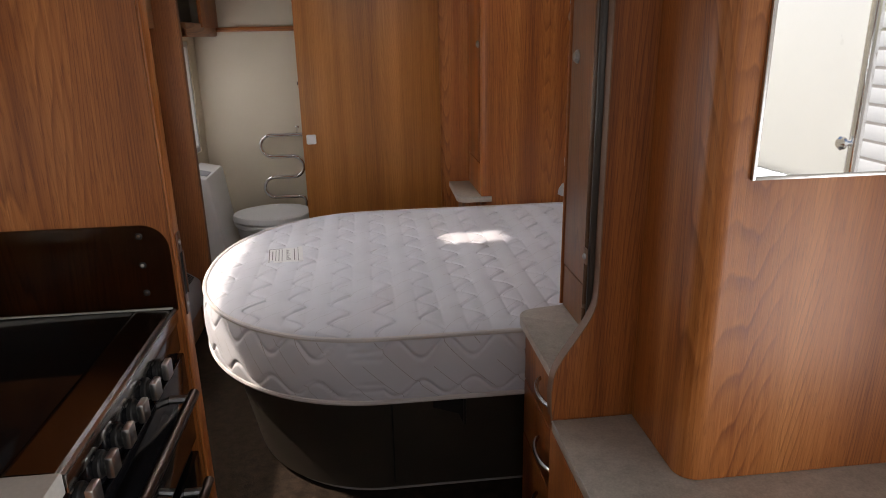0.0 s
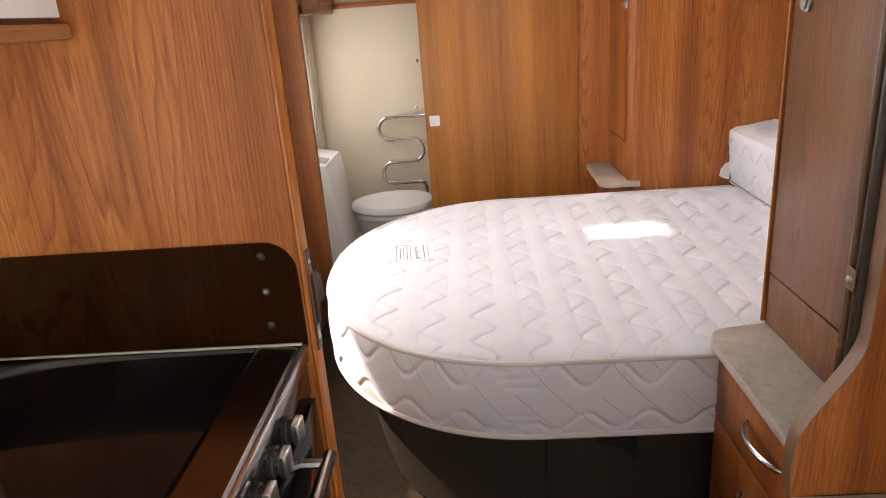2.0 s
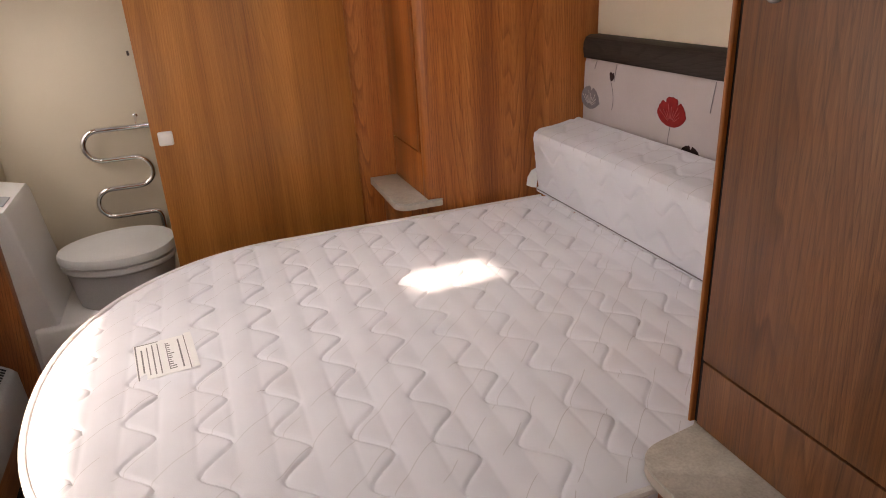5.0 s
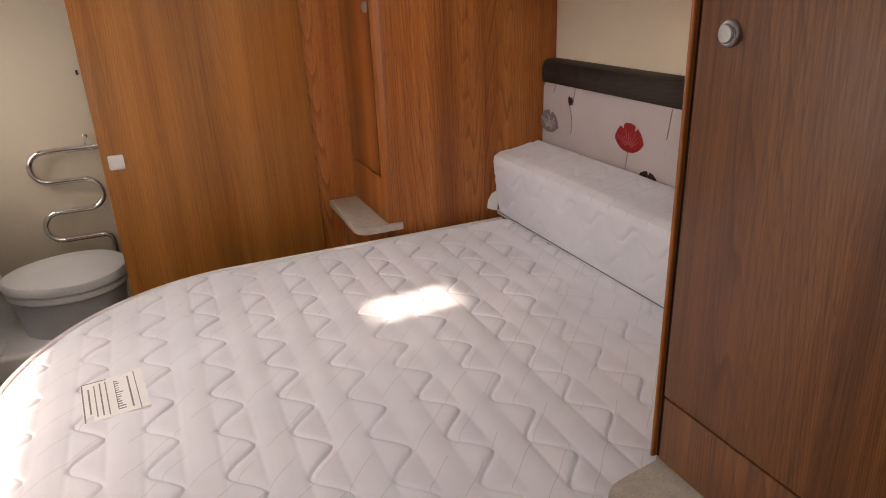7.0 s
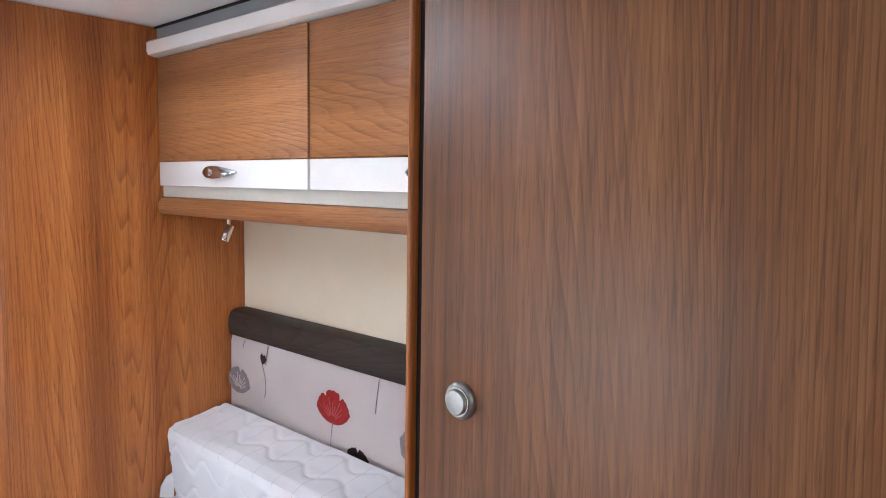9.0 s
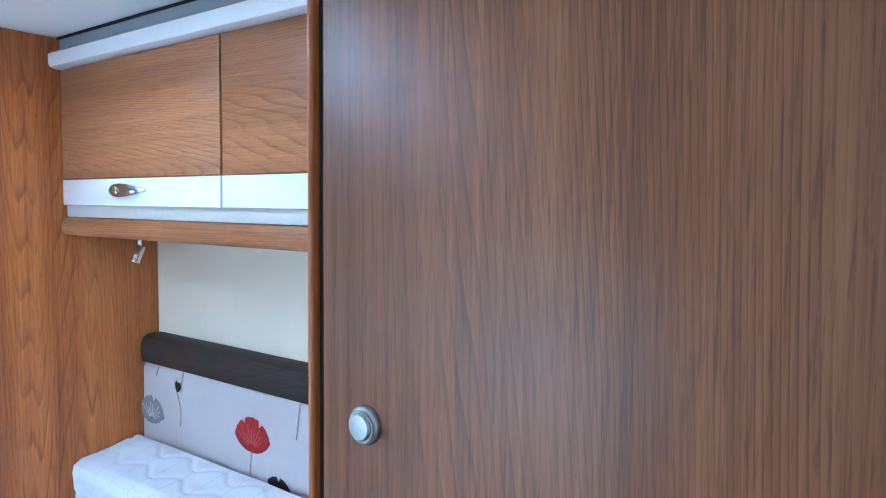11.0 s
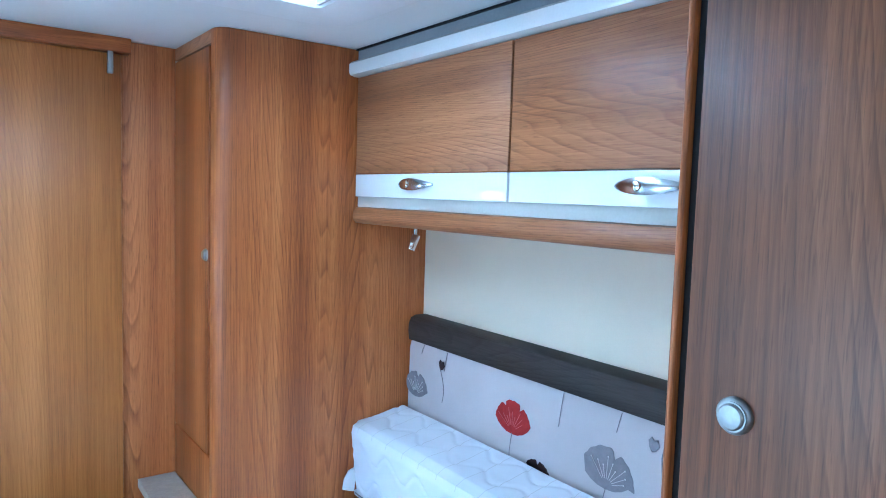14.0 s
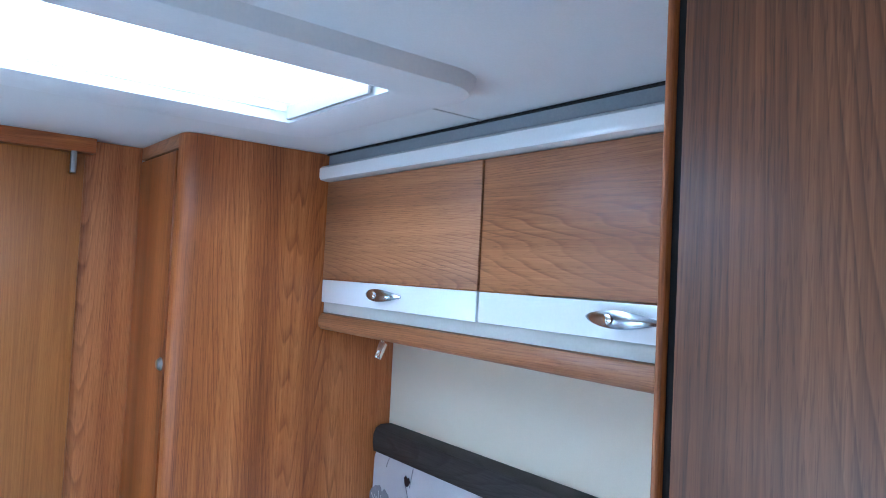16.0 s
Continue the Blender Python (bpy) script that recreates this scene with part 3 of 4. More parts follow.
mattress = thing("mattress", (0.2, BED_YC, BED_LOW), "cream quilted island-bed mattress with rounded foot, lying bare", "mattress")
part("ticking", mattress_mesh(), quilt, mattress)
part("piping", tube([(x, y, BED_TOP - 0.013) for x, y in bed_rim(-0.004)], 0.0075, n=8), piping_mat, mattress, "pale piped edge")
part("piping", tube([(x, y, BED_LOW + 0.006) for x, y in bed_rim(-0.006)], 0.0085, n=8), piping_mat, mattress, "pale piped edge")
tag = thing("mattress_label", (-0.37, 2.57, BED_TOP - 0.001), "white sewn label with grey printed lines on the mattress", "label")


def on_label(a0, a1, b0, b1, h0, h1):
    bm = box(a0, a1, b0, b1, h0, h1)
    bmesh.ops.rotate(bm, verts=bm.verts, cent=(0, 0, 0), matrix=Matrix.Rotation(radians(6), 3, "Z"))
    bmesh.ops.translate(bm, verts=bm.verts, vec=tag.location)
    return bm


part("cloth", on_label(-0.062, 0.052, -0.085, 0.085, 0.0, 0.0035), label_cloth, tag, smooth=False)
part("hem", on_label(0.052, 0.068, -0.088, 0.088, 0.0, 0.0060), label_cloth, tag, "folded white hem", smooth=False)
for a0, a1, b0, b1 in [(-0.060, -0.057, -0.083, 0.083), (-0.060, -0.008, 0.080, 0.083), (0.049, 0.051, -0.084, 0.084)]:
    part("border_line", on_label(a0, a1, b0, b1, 0.0035, 0.0041), ink, tag, smooth=False)
for a0, a1, b0, b1 in [(-0.048, -0.0445, -0.055, 0.055), (-0.0355, -0.033, -0.07, 0.065), (-0.024, -0.021, -0.072, 0.07), (-0.012, -0.0095, -0.075, 0.072), (0.034, 0.0375, -0.070, 0.070)]:
    part("print_line", on_label(a0, a1, b0, b1, 0.0035, 0.004), ink, tag, smooth=False)
# a line of handwriting-like script that cannot be read, as upright strokes
stroke_rng = random.Random(5)
for k in range(13):
    b0 = -0.066 + k * 0.0102
    tall = 0.016 if k in (0, 1, 7) else 0.007 + 0.004 * stroke_rng.random()
    part("script_stroke", on_label(0.006, 0.006 + tall, b0, b0 + 0.0026 + 0.002 * stroke_rng.random(), 0.0035, 0.004), ink, tag, smooth=False)
part("script_stroke", on_label(0.006, 0.0078, -0.066, 0.064, 0.0035, 0.0039), ink, tag, smooth=False)

bed = thing("bed_base", (0.2, BED_YC, 0.0), "dark brown leatherette island bed base with a tapered rounded foot", "bed base")
bm = bmesh.new()
top, low = bed_rim(0.05), bed_rim(0.13)
hi_v = [bm.verts.new((x, y, BED_LOW - 0.003)) for x, y in top]
lo_v = [bm.verts.new((x, y, 0.03)) for x, y in low]
for i in range(len(top) - 1):
    bm.faces.new((lo_v[i], lo_v[i + 1], hi_v[i + 1], hi_v[i]))
bm.faces.new(hi_v)
bm.faces.new(lo_v[::-1])
bm.faces.new((hi_v[0], hi_v[-1], lo_v[-1], lo_v[0]))
part("upholstered_front", bm, leather, bed)
part("plinth", prism(bed_rim(0.18), 0.012, 0.03), black_matt, bed)
part("underlay", prism(bed_rim(0.158), 0.0, 0.012), pale_sheet, bed, "pale grey sheet under the base")
part("seam", tube([(0.0, 1.842, 0.42), (0.0, 1.916, 0.05)], 0.0025, n=6), black_matt, bed, "stitched upright seam")
part("bed_rail", tube([(x, y, BED_LOW - 0.012) for x, y in bed_rim(0.035)], 0.006, n=6), black_matt, bed, "black metal edge rail")
# the hole is a solid black shape, its shade put into the colour
part("lift_catch", prism([(0.125, 0.418), (0.125, 0.366), (0.203, 0.338), (0.217, 0.302), (0.217, 0.418)], 1.838, 1.872, "y"), void_black, bed, "lifting recess, its shade painted as a black shape", False)
part("catch_plate", box(0.2175, 0.2255, 1.834, 1.872, 0.300, 0.418, 0.002), black_matt, bed)


def bolster_mesh():
    """The raised head part of the mattress, with a sloping top and waves on its faces."""
    bm = bmesh.new()
    prof = [(0.952, 0.637), (0.943, 0.70), (0.934, 0.78), (0.925, 0.848), (0.930, 0.870), (0.955, 0.882), (1.03, 0.890), (1.08, 0.900), (1.112, 0.904), (1.126, 0.893), (1.13, 0.84), (1.13, 0.645)]
    fine = []
    for (a, b), (c, d) in zip(prof, prof[1:]):
        k = max(1, int(math.hypot(c - a, d - b) / 0.006))
        fine += [(a + (c - a) * i / k, b + (d - b) * i / k) for i in range(k)]
    fine.append(prof[-1])
    ny = 230
    y0, y1 = 1.87, 3.255
    rows = []
    for j in range(ny + 1):
        f = j / ny
        y = y0 + (y1 - y0) * f
        end = max(0.0, 1 - min(f, 1 - f) * (y1 - y0) / 0.03)
        row = []
        for x, z in fine:
            front = x < 0.95
            w = math.sin(2 * math.pi * y / 0.15)
            if front:
                d = min(abs(z - (0.805 + 0.026 * w)), abs(z - (0.70 - 0.026 * w)))
                dx, dz = 0.0072 * groove(d, 0.0065) - 0.0035 * groove(d, 0.03) + 0.002 * noise.noise((y * 8, z * 8, 1)), 0.0
            else:
                d = min(abs(x - (1.01 + 0.018 * w)), abs(x - (1.085 - 0.018 * w)))
                dx, dz = 0.0, -0.0042 * groove(d, 0.006) + 0.002 * noise.noise((y * 8, x * 8, 4))
            row.append(bm.verts.new((x + dx + 0.012 * end * end * (1 if front else 0), y, z + dz - 0.012 * end * end * (z > 0.8))))
        rows.append(row)
    for a, b in zip(rows, rows[1:]):
        for i in range(len(fine) - 1):
            bm.faces.new((a[i], a[i + 1], b[i + 1], b[i]))
    bm.faces.new(rows[0]), bm.faces.new(rows[-1][::-1])
    return bm


bol = thing("mattress_head_section", (1.04, 2.56, 0.645), "cream quilted head section of the mattress, propped up against the headboard", "mattress")
part("ticking", bolster_mesh(), quilt_head, bol)
part("piping", tube([(0.946, 1.9, 0.650), (0.946, 3.24, 0.650)], 0.0018, n=8), print_grey, bol, "grey seam line")
bm = bmesh.new()
pts = [(0.945, 0.655), (0.925, 0.66), (0.902, 0.672), (0.908, 0.70), (0.925, 0.722), (0.95, 0.735)]
a = [bm.verts.new((x, 3.247 + 0.004 * math.sin(i * 2.1), z)) for i, (x, z) in enumerate(pts)]
b = [bm.verts.new((x - 0.002, 3.2415 + 0.004 * math.sin(i * 2.1), z)) for i, (x, z) in enumerate(pts)]
bm.faces.new(a), bm.faces.new(b[::-1])
for i in range(len(pts)):
    bm.faces.new((a[i], a[(i + 1) % len(pts)], b[(i + 1) % len(pts)], b[i]))
part("care_label", bm, label_cloth, bol, "small crumpled white care label")

# headboard
HX = 1.14
hb = thing("headboard", (HX + 0.02, 2.56, 0.5), "pale lilac fabric headboard printed with poppies under a dark wooden band", "headboard")
part("pad", prism([(HX + 0.004, 0.5), (HX, 0.55), (HX - 0.001, 0.9), (HX + 0.002, 1.09), (HX + 0.008, 1.112), (XR - 0.001, 1.112), (XR - 0.001, 0.5)], 1.8695, 3.248, "y"), fabric_pale, hb)
part("band", prism([(HX - 0.002, 1.112), (HX - 0.006, 1.14), (HX - 0.005, 1.165), (HX + 0.004, 1.183), (HX + 0.02, 1.190), (XR - 0.001, 1.190), (XR - 0.001, 1.112)], 1.8695, 3.25, "y"), wood_dark, hb, "dark grained wooden band")


def flower(parent, y, z, size, mat, tilt=0.0, petals=3, lines=None, stem=0.0, face=HX, toward=-1, stem_mat=None, wide=1.12):
    """A poppy printed on cloth: fan of petals with fine veins and a thin stem, at a wall of constant x."""
    x0 = face + toward * 0.0012
    bm = bmesh.new()
    n = 44
    ring = []
    for i in range(n + 1):
        a = radians(-66 + 132 * i / n + tilt)
        f = i / n * petals
        notch = 1 - 0.20 * math.exp(-(((f + 0.5) % 1 - 0.5) / 0.07) ** 2) * (0.08 < i / n < 0.92) + 0.012 * math.sin(f * 23)
        r = size * (0.93 + 0.12 * math.cos(2 * a)) * notch
        ring.append((y + wide * r * math.sin(a), z - 0.42 * size + r * math.cos(a)))
    cup = [(0.72, -0.27), (0.52, -0.41), (0.28, -0.50), (0.0, -0.53), (-0.28, -0.50), (-0.52, -0.41), (-0.72, -0.27)]
    outline = ring + [(y + b * size, z + c * size) for b, c in cup]
    prism(outline, x0, x0 - toward * 0.0011, "x", bm=bm)
    root = part("printed_poppy", bm, mat, parent, smooth=False)
    x1 = x0 + toward * 0.0006
    if lines:
        for i in range(9):
            a = radians(-52 + 104 * i / 8 + tilt)
            r0, r1 = 0.2 * size, size * (0.55 + 0.25 * ((i * 7) % 3) / 2)
            p0 = Vector((x1, y + wide * r0 * math.sin(a), z - 0.42 * size + r0 * math.cos(a)))
            p1 = Vector((x1, y + wide * r1 * math.sin(a), z - 0.42 * size + r1 * math.cos(a)))
            part("vein", tube([p0, p1], 0.0007, n=4), lines, root, smooth=False)
            if petals == 2:
                part("stamen_dot", turned([(0.0022, 0), (0.0018, 0.0006)], p1, "-x" if toward < 0 else "x", 6), lines, root, smooth=False)
    if stem:
        pts = [(x0, y + 0.012 * math.sin(3 * k / 10) * size * 8, z - 0.48 * size - stem * k / 10) for k in range(11)]
        part("stem", tube(pts, 0.0011, n=4), stem_mat or print_grey, root, smooth=False)
    return root


def bud(parent, y, z, drop, mat, face=HX, toward=-1):
    x0 = face + toward * 0.0012
    outline = [(y - 0.008, z), (y - 0.017, z + 0.012), (y - 0.012, z + 0.026), (y - 0.002, z + 0.022), (y + 0.004, z + 0.029), (y + 0.012, z + 0.020), (y + 0.009, z + 0.006), (y + 0.002, z - 0.004)]
    root = part("printed_bud", prism(outline, x0, x0 - toward * 0.0011, "x"), mat, parent, smooth=False)
    if drop:
        part("stem", tube([(x0, y + 0.004 - 0.02 * math.sin(k / 8 * 2.4), z - drop * k / 8) for k in range(9)], 0.001, n=4), print_grey, root, smooth=False)


flower(hb, 2.752, 0.992, 0.078, print_red, lines=print_rose, stem=0.13)
flower(hb, 2.435, 0.965, 0.086, print_grey, tilt=-16, petals=2, lines=print_pale, stem=0.10)
flower(hb, 3.205, 0.972, 0.07, print_grey, tilt=-8, petals=2, lines=print_pale)
flower(hb, 2.655, 0.875, 0.06, print_dark, tilt=20)
bud(hb, 3.074, 1.052, 0.10, print_dark)
bud(hb, 2.316, 1.05, 0.0, print_grey)
part("printed_stem", tube([(HX - 0.001, 2.262, 1.108), (HX - 0.0018, 2.284, 1.085), (HX - 0.0018, 2.292, 1.04), (HX - 0.0018, 2.286, 0.97), (HX - 0.0018, 2.276, 0.90)], 0.0013, n=4), print_grey, hb, smooth=False)
for yy, z0, z1 in [(2.575, 1.108, 1.02), (3.165, 1.108, 1.08), (2.40, 1.108, 1.06), (3.045, 1.108, 1.05)]:
    part("printed_stem", tube([(HX - 0.0005, yy, z0), (HX - 0.0015, yy + 0.006, (z0 + z1) / 2), (HX - 0.0015, yy + 0.012, z1)], 0.0011, n=4), print_grey, hb, smooth=False)

# overhead lockers over the head of the bed
LX = 0.93
lk = thing("overhead_locker", (1.06, 2.56, 1.49), "row of overhead lockers with wood doors and gloss white lower strips", "locker")
part("carcass", box(LX + 0.022, XR - 0.001, 1.8695, 3.256, 1.536, 1.965), wood_h, lk)
part("strip", box(LX + 0.012, LX + 0.022, 1.8695, 3.256, 1.536, 1.575), beige_strip, lk, "beige grey recessed strip")
rail = [(LX - 0.003, 1.497), (LX + 0.006, 1.488), (LX + 0.03, 1.485), (XR - 0.001, 1.483), (XR - 0.001, 1.5355), (LX + 0.02, 1.5355), (LX + 0.006, 1.533), (LX - 0.002, 1.522), (LX - 0.005, 1.509)]
part("bottom_rail", prism(rail, 1.8695, 3.256, "y"), wood_h, lk, "rounded wooden bottom rail")


def locker_door(y0, y1, handle_y):
    d = part("door", box(LX, LX + 0.02, y0, y1, 1.634, 1.915, 0.002), wood_h, lk, "wood-grain locker door")
    part("white_strip", box(LX - 0.001, LX + 0.02, y0, y1, 1.566, 1.632, 0.003), gloss_white, d, "gloss white lower strip")
    part("chrome_line", box(LX - 0.0015, LX + 0.01, y0 + 0.001, y1 - 0.001, 1.6315, 1.6345), chrome, d)
    # bow-shaped chrome handle, thick in the middle, with a push button
    bm = bmesh.new()
    rings = []
    for i in range(15):
        f = i / 14 * 2 - 1
        w = 0.0165 * (1 - 0.80 * abs(f) ** 1.9)
        lift = 0.020 * (1 - f * f) ** 0.7
        c = Vector((LX - 0.002 - lift, handle_y - 0.076 * f, 1.603))
        rings.append([bm.verts.new(c + Vector((-0.004 * math.cos(t), 0, w * math.sin(t)))) for t in [k * math.pi / 5 for k in range(10)]])
    for a, b in zip(rings, rings[1:]):
        for k in range(10):
            bm.faces.new((a[k], a[(k + 1) % 10], b[(k + 1) % 10], b[k]))
    bm.faces.new(rings[0]), bm.faces.new(rings[-1][::-1])
    h = part("handle", bm, handle_chrome, d, "chrome bow handle")
    part("push_button", turned([(0.0100, -0.002), (0.0100, 0.003), (0.0085, 0.006), (0.004, 0.0075)], (LX - 0.0235, handle_y + 0.012, 1.603), "-x", 20), chrome, h, "bright round push button")


locker_door(2.577, 3.25, 2.928)
locker_door(1.873, 2.571, 2.204)
corn = [(LX - 0.02, 1.922), (LX - 0.024, 1.930), (LX - 0.024, 1.954), (LX - 0.016, 1.961), (LX + 0.03, 1.961), (LX + 0.03, 1.918), (LX - 0.005, 1.918)]
part("cornice", prism(corn, 1.8695, 3.26, "y"), gloss_white, lk, "white rounded cornice")
# shade above the cornice put into colour: a grey strip and a black line
part("cornice_gap", box(LX + 0.004, LX + 0.03, 1.8695, 3.256, 1.961, CEIL - 0.001), grey_trim, lk, "grey strip painted as the shade above the cornice")
part("shadow_line", box(LX - 0.004, LX + 0.003, 1.8695, 3.256, CEIL - 0.006, CEIL - 0.0015), void_black, lk, "black line painted as the shadow under the ceiling", False)
# black sheet painted as the shade between the two doors
part("door_gap", box(LX + 0.0165, LX + 0.0215, 2.571, 2.577, 1.566, 1.915), void_black, lk)


def spotlight(x, y, z, tilt):
    s = thing("reading_spotlight", (x, y, z), "small chrome reading spotlight under the locker", "spotlight")
    part("mount", turned([(0.016, 0), (0.016, -0.004), (0.006, -0.006), (0.006, -0.03)], (x, y, z), "z", 16), chrome, s)
    bm = turned([(0.011, -0.024), (0.0125, -0.022), (0.0125, 0.022), (0.011, 0.025), (0.009, 0.025)], (0, 0, 0), "z", 20)
    bmesh.ops.rotate(bm, verts=bm.verts, cent=(0, 0, 0), matrix=Matrix.Rotation(radians(tilt), 3, "Y"))
    bmesh.ops.translate(bm, verts=bm.verts, vec=(x - 0.006, y, z - 0.05))
    part("head", bm, chrome, s)
    return s


spotlight(1.072, 3.135, 1.484, 25)

# far wardrobe beside the washroom partition
w2 = thing("wardrobe", (0.86, 3.46, 0.0), "tall wood-grain wardrobe with a rounded corner, closed narrow door", "wardrobe", "wardrobes by the bed")
body = [(XR - 0.001, 3.26)] + arc(0.56, 3.30, 0.04, 270, 180, 8)[0:] + [(0.52, 3.312), (0.535, 3.312), (0.535, 3.655), (XR - 0.001, 3.655)]
part("body", prism(body, 0.0, CEIL - 0.002), wood_v, w2)
part("top_rail", box(0.52, 0.535, 3.312, 3.655, 1.962, CEIL - 0.002), wood_h, w2)
part("bottom_panel", box(0.52, 0.535, 3.316, 3.655, 0.02, 0.825, 0.001), wood_v, w2)
# black sheet behind the door, so its gaps show as painted shade
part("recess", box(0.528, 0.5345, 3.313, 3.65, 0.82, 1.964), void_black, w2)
d2 = part("door", box(0.517, 0.5275, 3.320, 3.652, 0.833, 1.955, 0.0015), wood_v, w2, "narrow wardrobe door")
press_knob((0.517, 3.338, 1.394), d2)

# stone-effect shelf beside it and its small cupboard
tray = [(0.57, 3.25), (0.57, 3.256), (0.5165, 3.256), (0.5165, 3.645), (0.405, 3.645)] + arc(0.45, 3.30, 0.05, 180, 265, 8)
def edged_shelf(outline, z0, z1, label, name="bedside_shelf", category="shelf", group="bedside shelves"):
    """A worktop slab: a thin top sheet over a core whose rounded rim is edged."""
    cx, cy = sum(a for a, b in outline) / len(outline), sum(b for a, b in outline) / len(outline)
    root = thing(name, (cx, cy, z0), label, category, group)
    part("top", prism(outline, z1 - 0.006, z1, bevel=0.002), stone_top, root, "stone-effect laminate")
    inner = [(a + (cx - a) * 0.004, b + (cy - b) * 0.004) for a, b in outline]
    part("edging", prism(inner, z0, z1 - 0.0065, bevel=0.002), stone_edge, root, "paler edging strip")
    return root


edged_shelf(tray, 0.645, 0.672, "stone-effect bedside shelf with a rounded corner")
solid("bedside_cupboard", box(0.455, 0.516, 3.27, 3.64, 0.0, 0.645, 0.002), wood_v, "narrow wood-grain bedside cupboard under a shelf", "cupboard")

# near wardrobe, standing on the drawer unit's top
w1 = thing("wardrobe", (0.87, 1.65, 0.672), "tall wood-grain wardrobe with a closed door and round catch", "wardrobe", "wardrobes by the bed")
end = [(XR - 0.001, 1.8615), (0.518, 1.8615)] + arc(0.518, 1.86525, 0.00375, 270, 90, 8)[1:] + [(XR - 0.001, 1.869)]
part("end_panel", prism(end, 0.672, CEIL - 0.002), wood_v, w1)
# body and gap sheet are black to paint the shade round the door
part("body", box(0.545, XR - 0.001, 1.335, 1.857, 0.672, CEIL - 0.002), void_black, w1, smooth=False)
part("shadow_gap", box(0.524, 0.5445, 1.853, 1.8612, 0.673, CEIL - 0.003), void_black, w1, "black sheet painted as the shade beside the door", False)
part("lower_panel", box(0.520, 0.544, 1.364, 1.8515, 0.673, 0.797, 0.0015), wood_ward, w1)
d1 = part("door", box(0.518, 0.543, 1.364, 1.8515, 0.802, CEIL - 0.004, 0.0025), wood_ward, w1, "wood-grain wardrobe door")
press_knob((0.518, 1.797, 1.383), d1)

# folded concertina partition in its recess, held by a strap
fp = thing("folding_partition", (0.48, 1.39, 0.672), "folded concertina partition in a dark recess, strapped back", "partition")
part("closing_rail", box(0.410, 0.517, 1.3525, 1.3605, 0.673, CEIL - 0.003, 0.0035, segments=3), rail_brown, fp, "rounded glossy brown closing rail")
part("end_post", box(0.414, 0.450, 1.334, 1.3485, 0.673, CEIL - 0.003, 0.006, segments=3), post_grey, fp, "rounded grey-brown end post")
# two black sheets paint the shade in the recess and beside the post
part("liner", box(0.519, 0.5435, 1.333, 1.3605, 0.6725, CEIL - 0.0035), void_black, fp, "black sheet painted as the shade in the recess", False)
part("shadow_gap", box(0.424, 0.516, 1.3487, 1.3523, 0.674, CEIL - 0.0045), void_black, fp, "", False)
for i in range(5):
    part("pleat", box(0.4515 + i * 0.013, 0.461 + i * 0.013, 1.335, 1.3484, 0.674, CEIL - 0.004, 0.001), pleat_brown, fp)
st = part("strap", box(0.4068, 0.4102, 1.3335, 1.3545, 0.980, 1.014, 0.001), brown_strap, fp, "brown leather strap")
part("stud", turned([(0.0065, 0), (0.006, 0.003), (0.003, 0.005)], (0.4068, 1.343, 0.997), "-x", 14), nickel, st)

# drawer unit beside the bed, and its top
ch = thing("drawer_unit", (0.70, 1.57, 0.0), "wood-grain bedside drawer unit with bow handles", "drawers")
part("body", box(0.412, 1.18, 1.335, 1.785, 0.0, 0.645), wood_v, ch, smooth=False)
for z0, z1, zc in [(0.478, 0.640, 0.572), (0.298, 0.473, 0.392), (0.03, 0.293, 0.21)]:
    dr = part("drawer", box(0.392, 0.411, 1.338, 1.783, z0, z1, 0.002), wood_v, ch, "wood-grain drawer front")
    pts = [(0.392 - 0.028 * math.sin(math.pi * k / 16) ** 0.6, 1.440 + 0.165 * k / 16, zc) for k in range(17)]
    part("handle", tube(pts, 0.0055, n=8), nickel_dark, dr, "dark nickel bow handle")
slab = [(1.19, 1.337), (1.19, 1.868), (0.53, 1.868), (0.515, 1.85)] + arc(0.435, 1.78, 0.06, 90, 180, 8) + [(0.375, 1.337)]
edged_shelf(slab, 0.646, 0.671, "stone-effect top of the drawer unit with a rounded corner")

# curved end panel, low counter and tall cupboard with the mirror
curve = [(1.19, 0.637), (0.336, 0.637), (0.333, 0.66), (0.332, 0.70)]
for k in range(13):
    f = k / 12
    curve.append((0.334 + 0.09 * (3 * f * f - 2 * f ** 3), 0.72 + 0.20 * f))
curve += [(0.425, 0.96), (0.425, CEIL - 0.002), (1.19, CEIL - 0.002)]
dv = thing("divider_panel", (0.75, 1.317, 0.637), "wood-grain divider panel with an S-curved lower edge", "panel")
part("panel", prism([(max(a, 0.3345) if a > 1 else a + 0.0025, b) for a, b in curve], 1.3025, 1.3315, "y"), wood_v, dv, smooth=False)
part("edging", prism([(a, b) for a, b in curve[1:-1]] + [(a + 0.0024, b) for a, b in curve[1:-1]][::-1], 1.302, 1.332, "y"), edging_grey, dv, "grey-brown edging strip")
lc = thing("low_cupboard", (0.75, 0.95, 0.0), "low wood-grain cupboard under a stone-effect counter", "cupboard")
part("body", box(0.352, 1.19, 0.66, 1.332, 0.0, 0.609), wood_v, lc, smooth=False)
part("door", box(0.340, 0.3515, 0.68, 1.325, 0.05, 0.60, 0.002), wood_v, lc)
cnt = [(1.19, 1.302), (0.335, 1.302)] + arc(0.375, 0.68, 0.04, 180, 270, 6) + [(1.19, 0.64)]
edged_shelf(cnt, 0.610, 0.636, "speckled stone-effect low counter", "counter", "counter", "")
tc = thing("tall_cupboard", (0.86, 1.18, 0.637), "wood-grain tall cupboard with a rounded corner, standing on the counter", "cupboard")
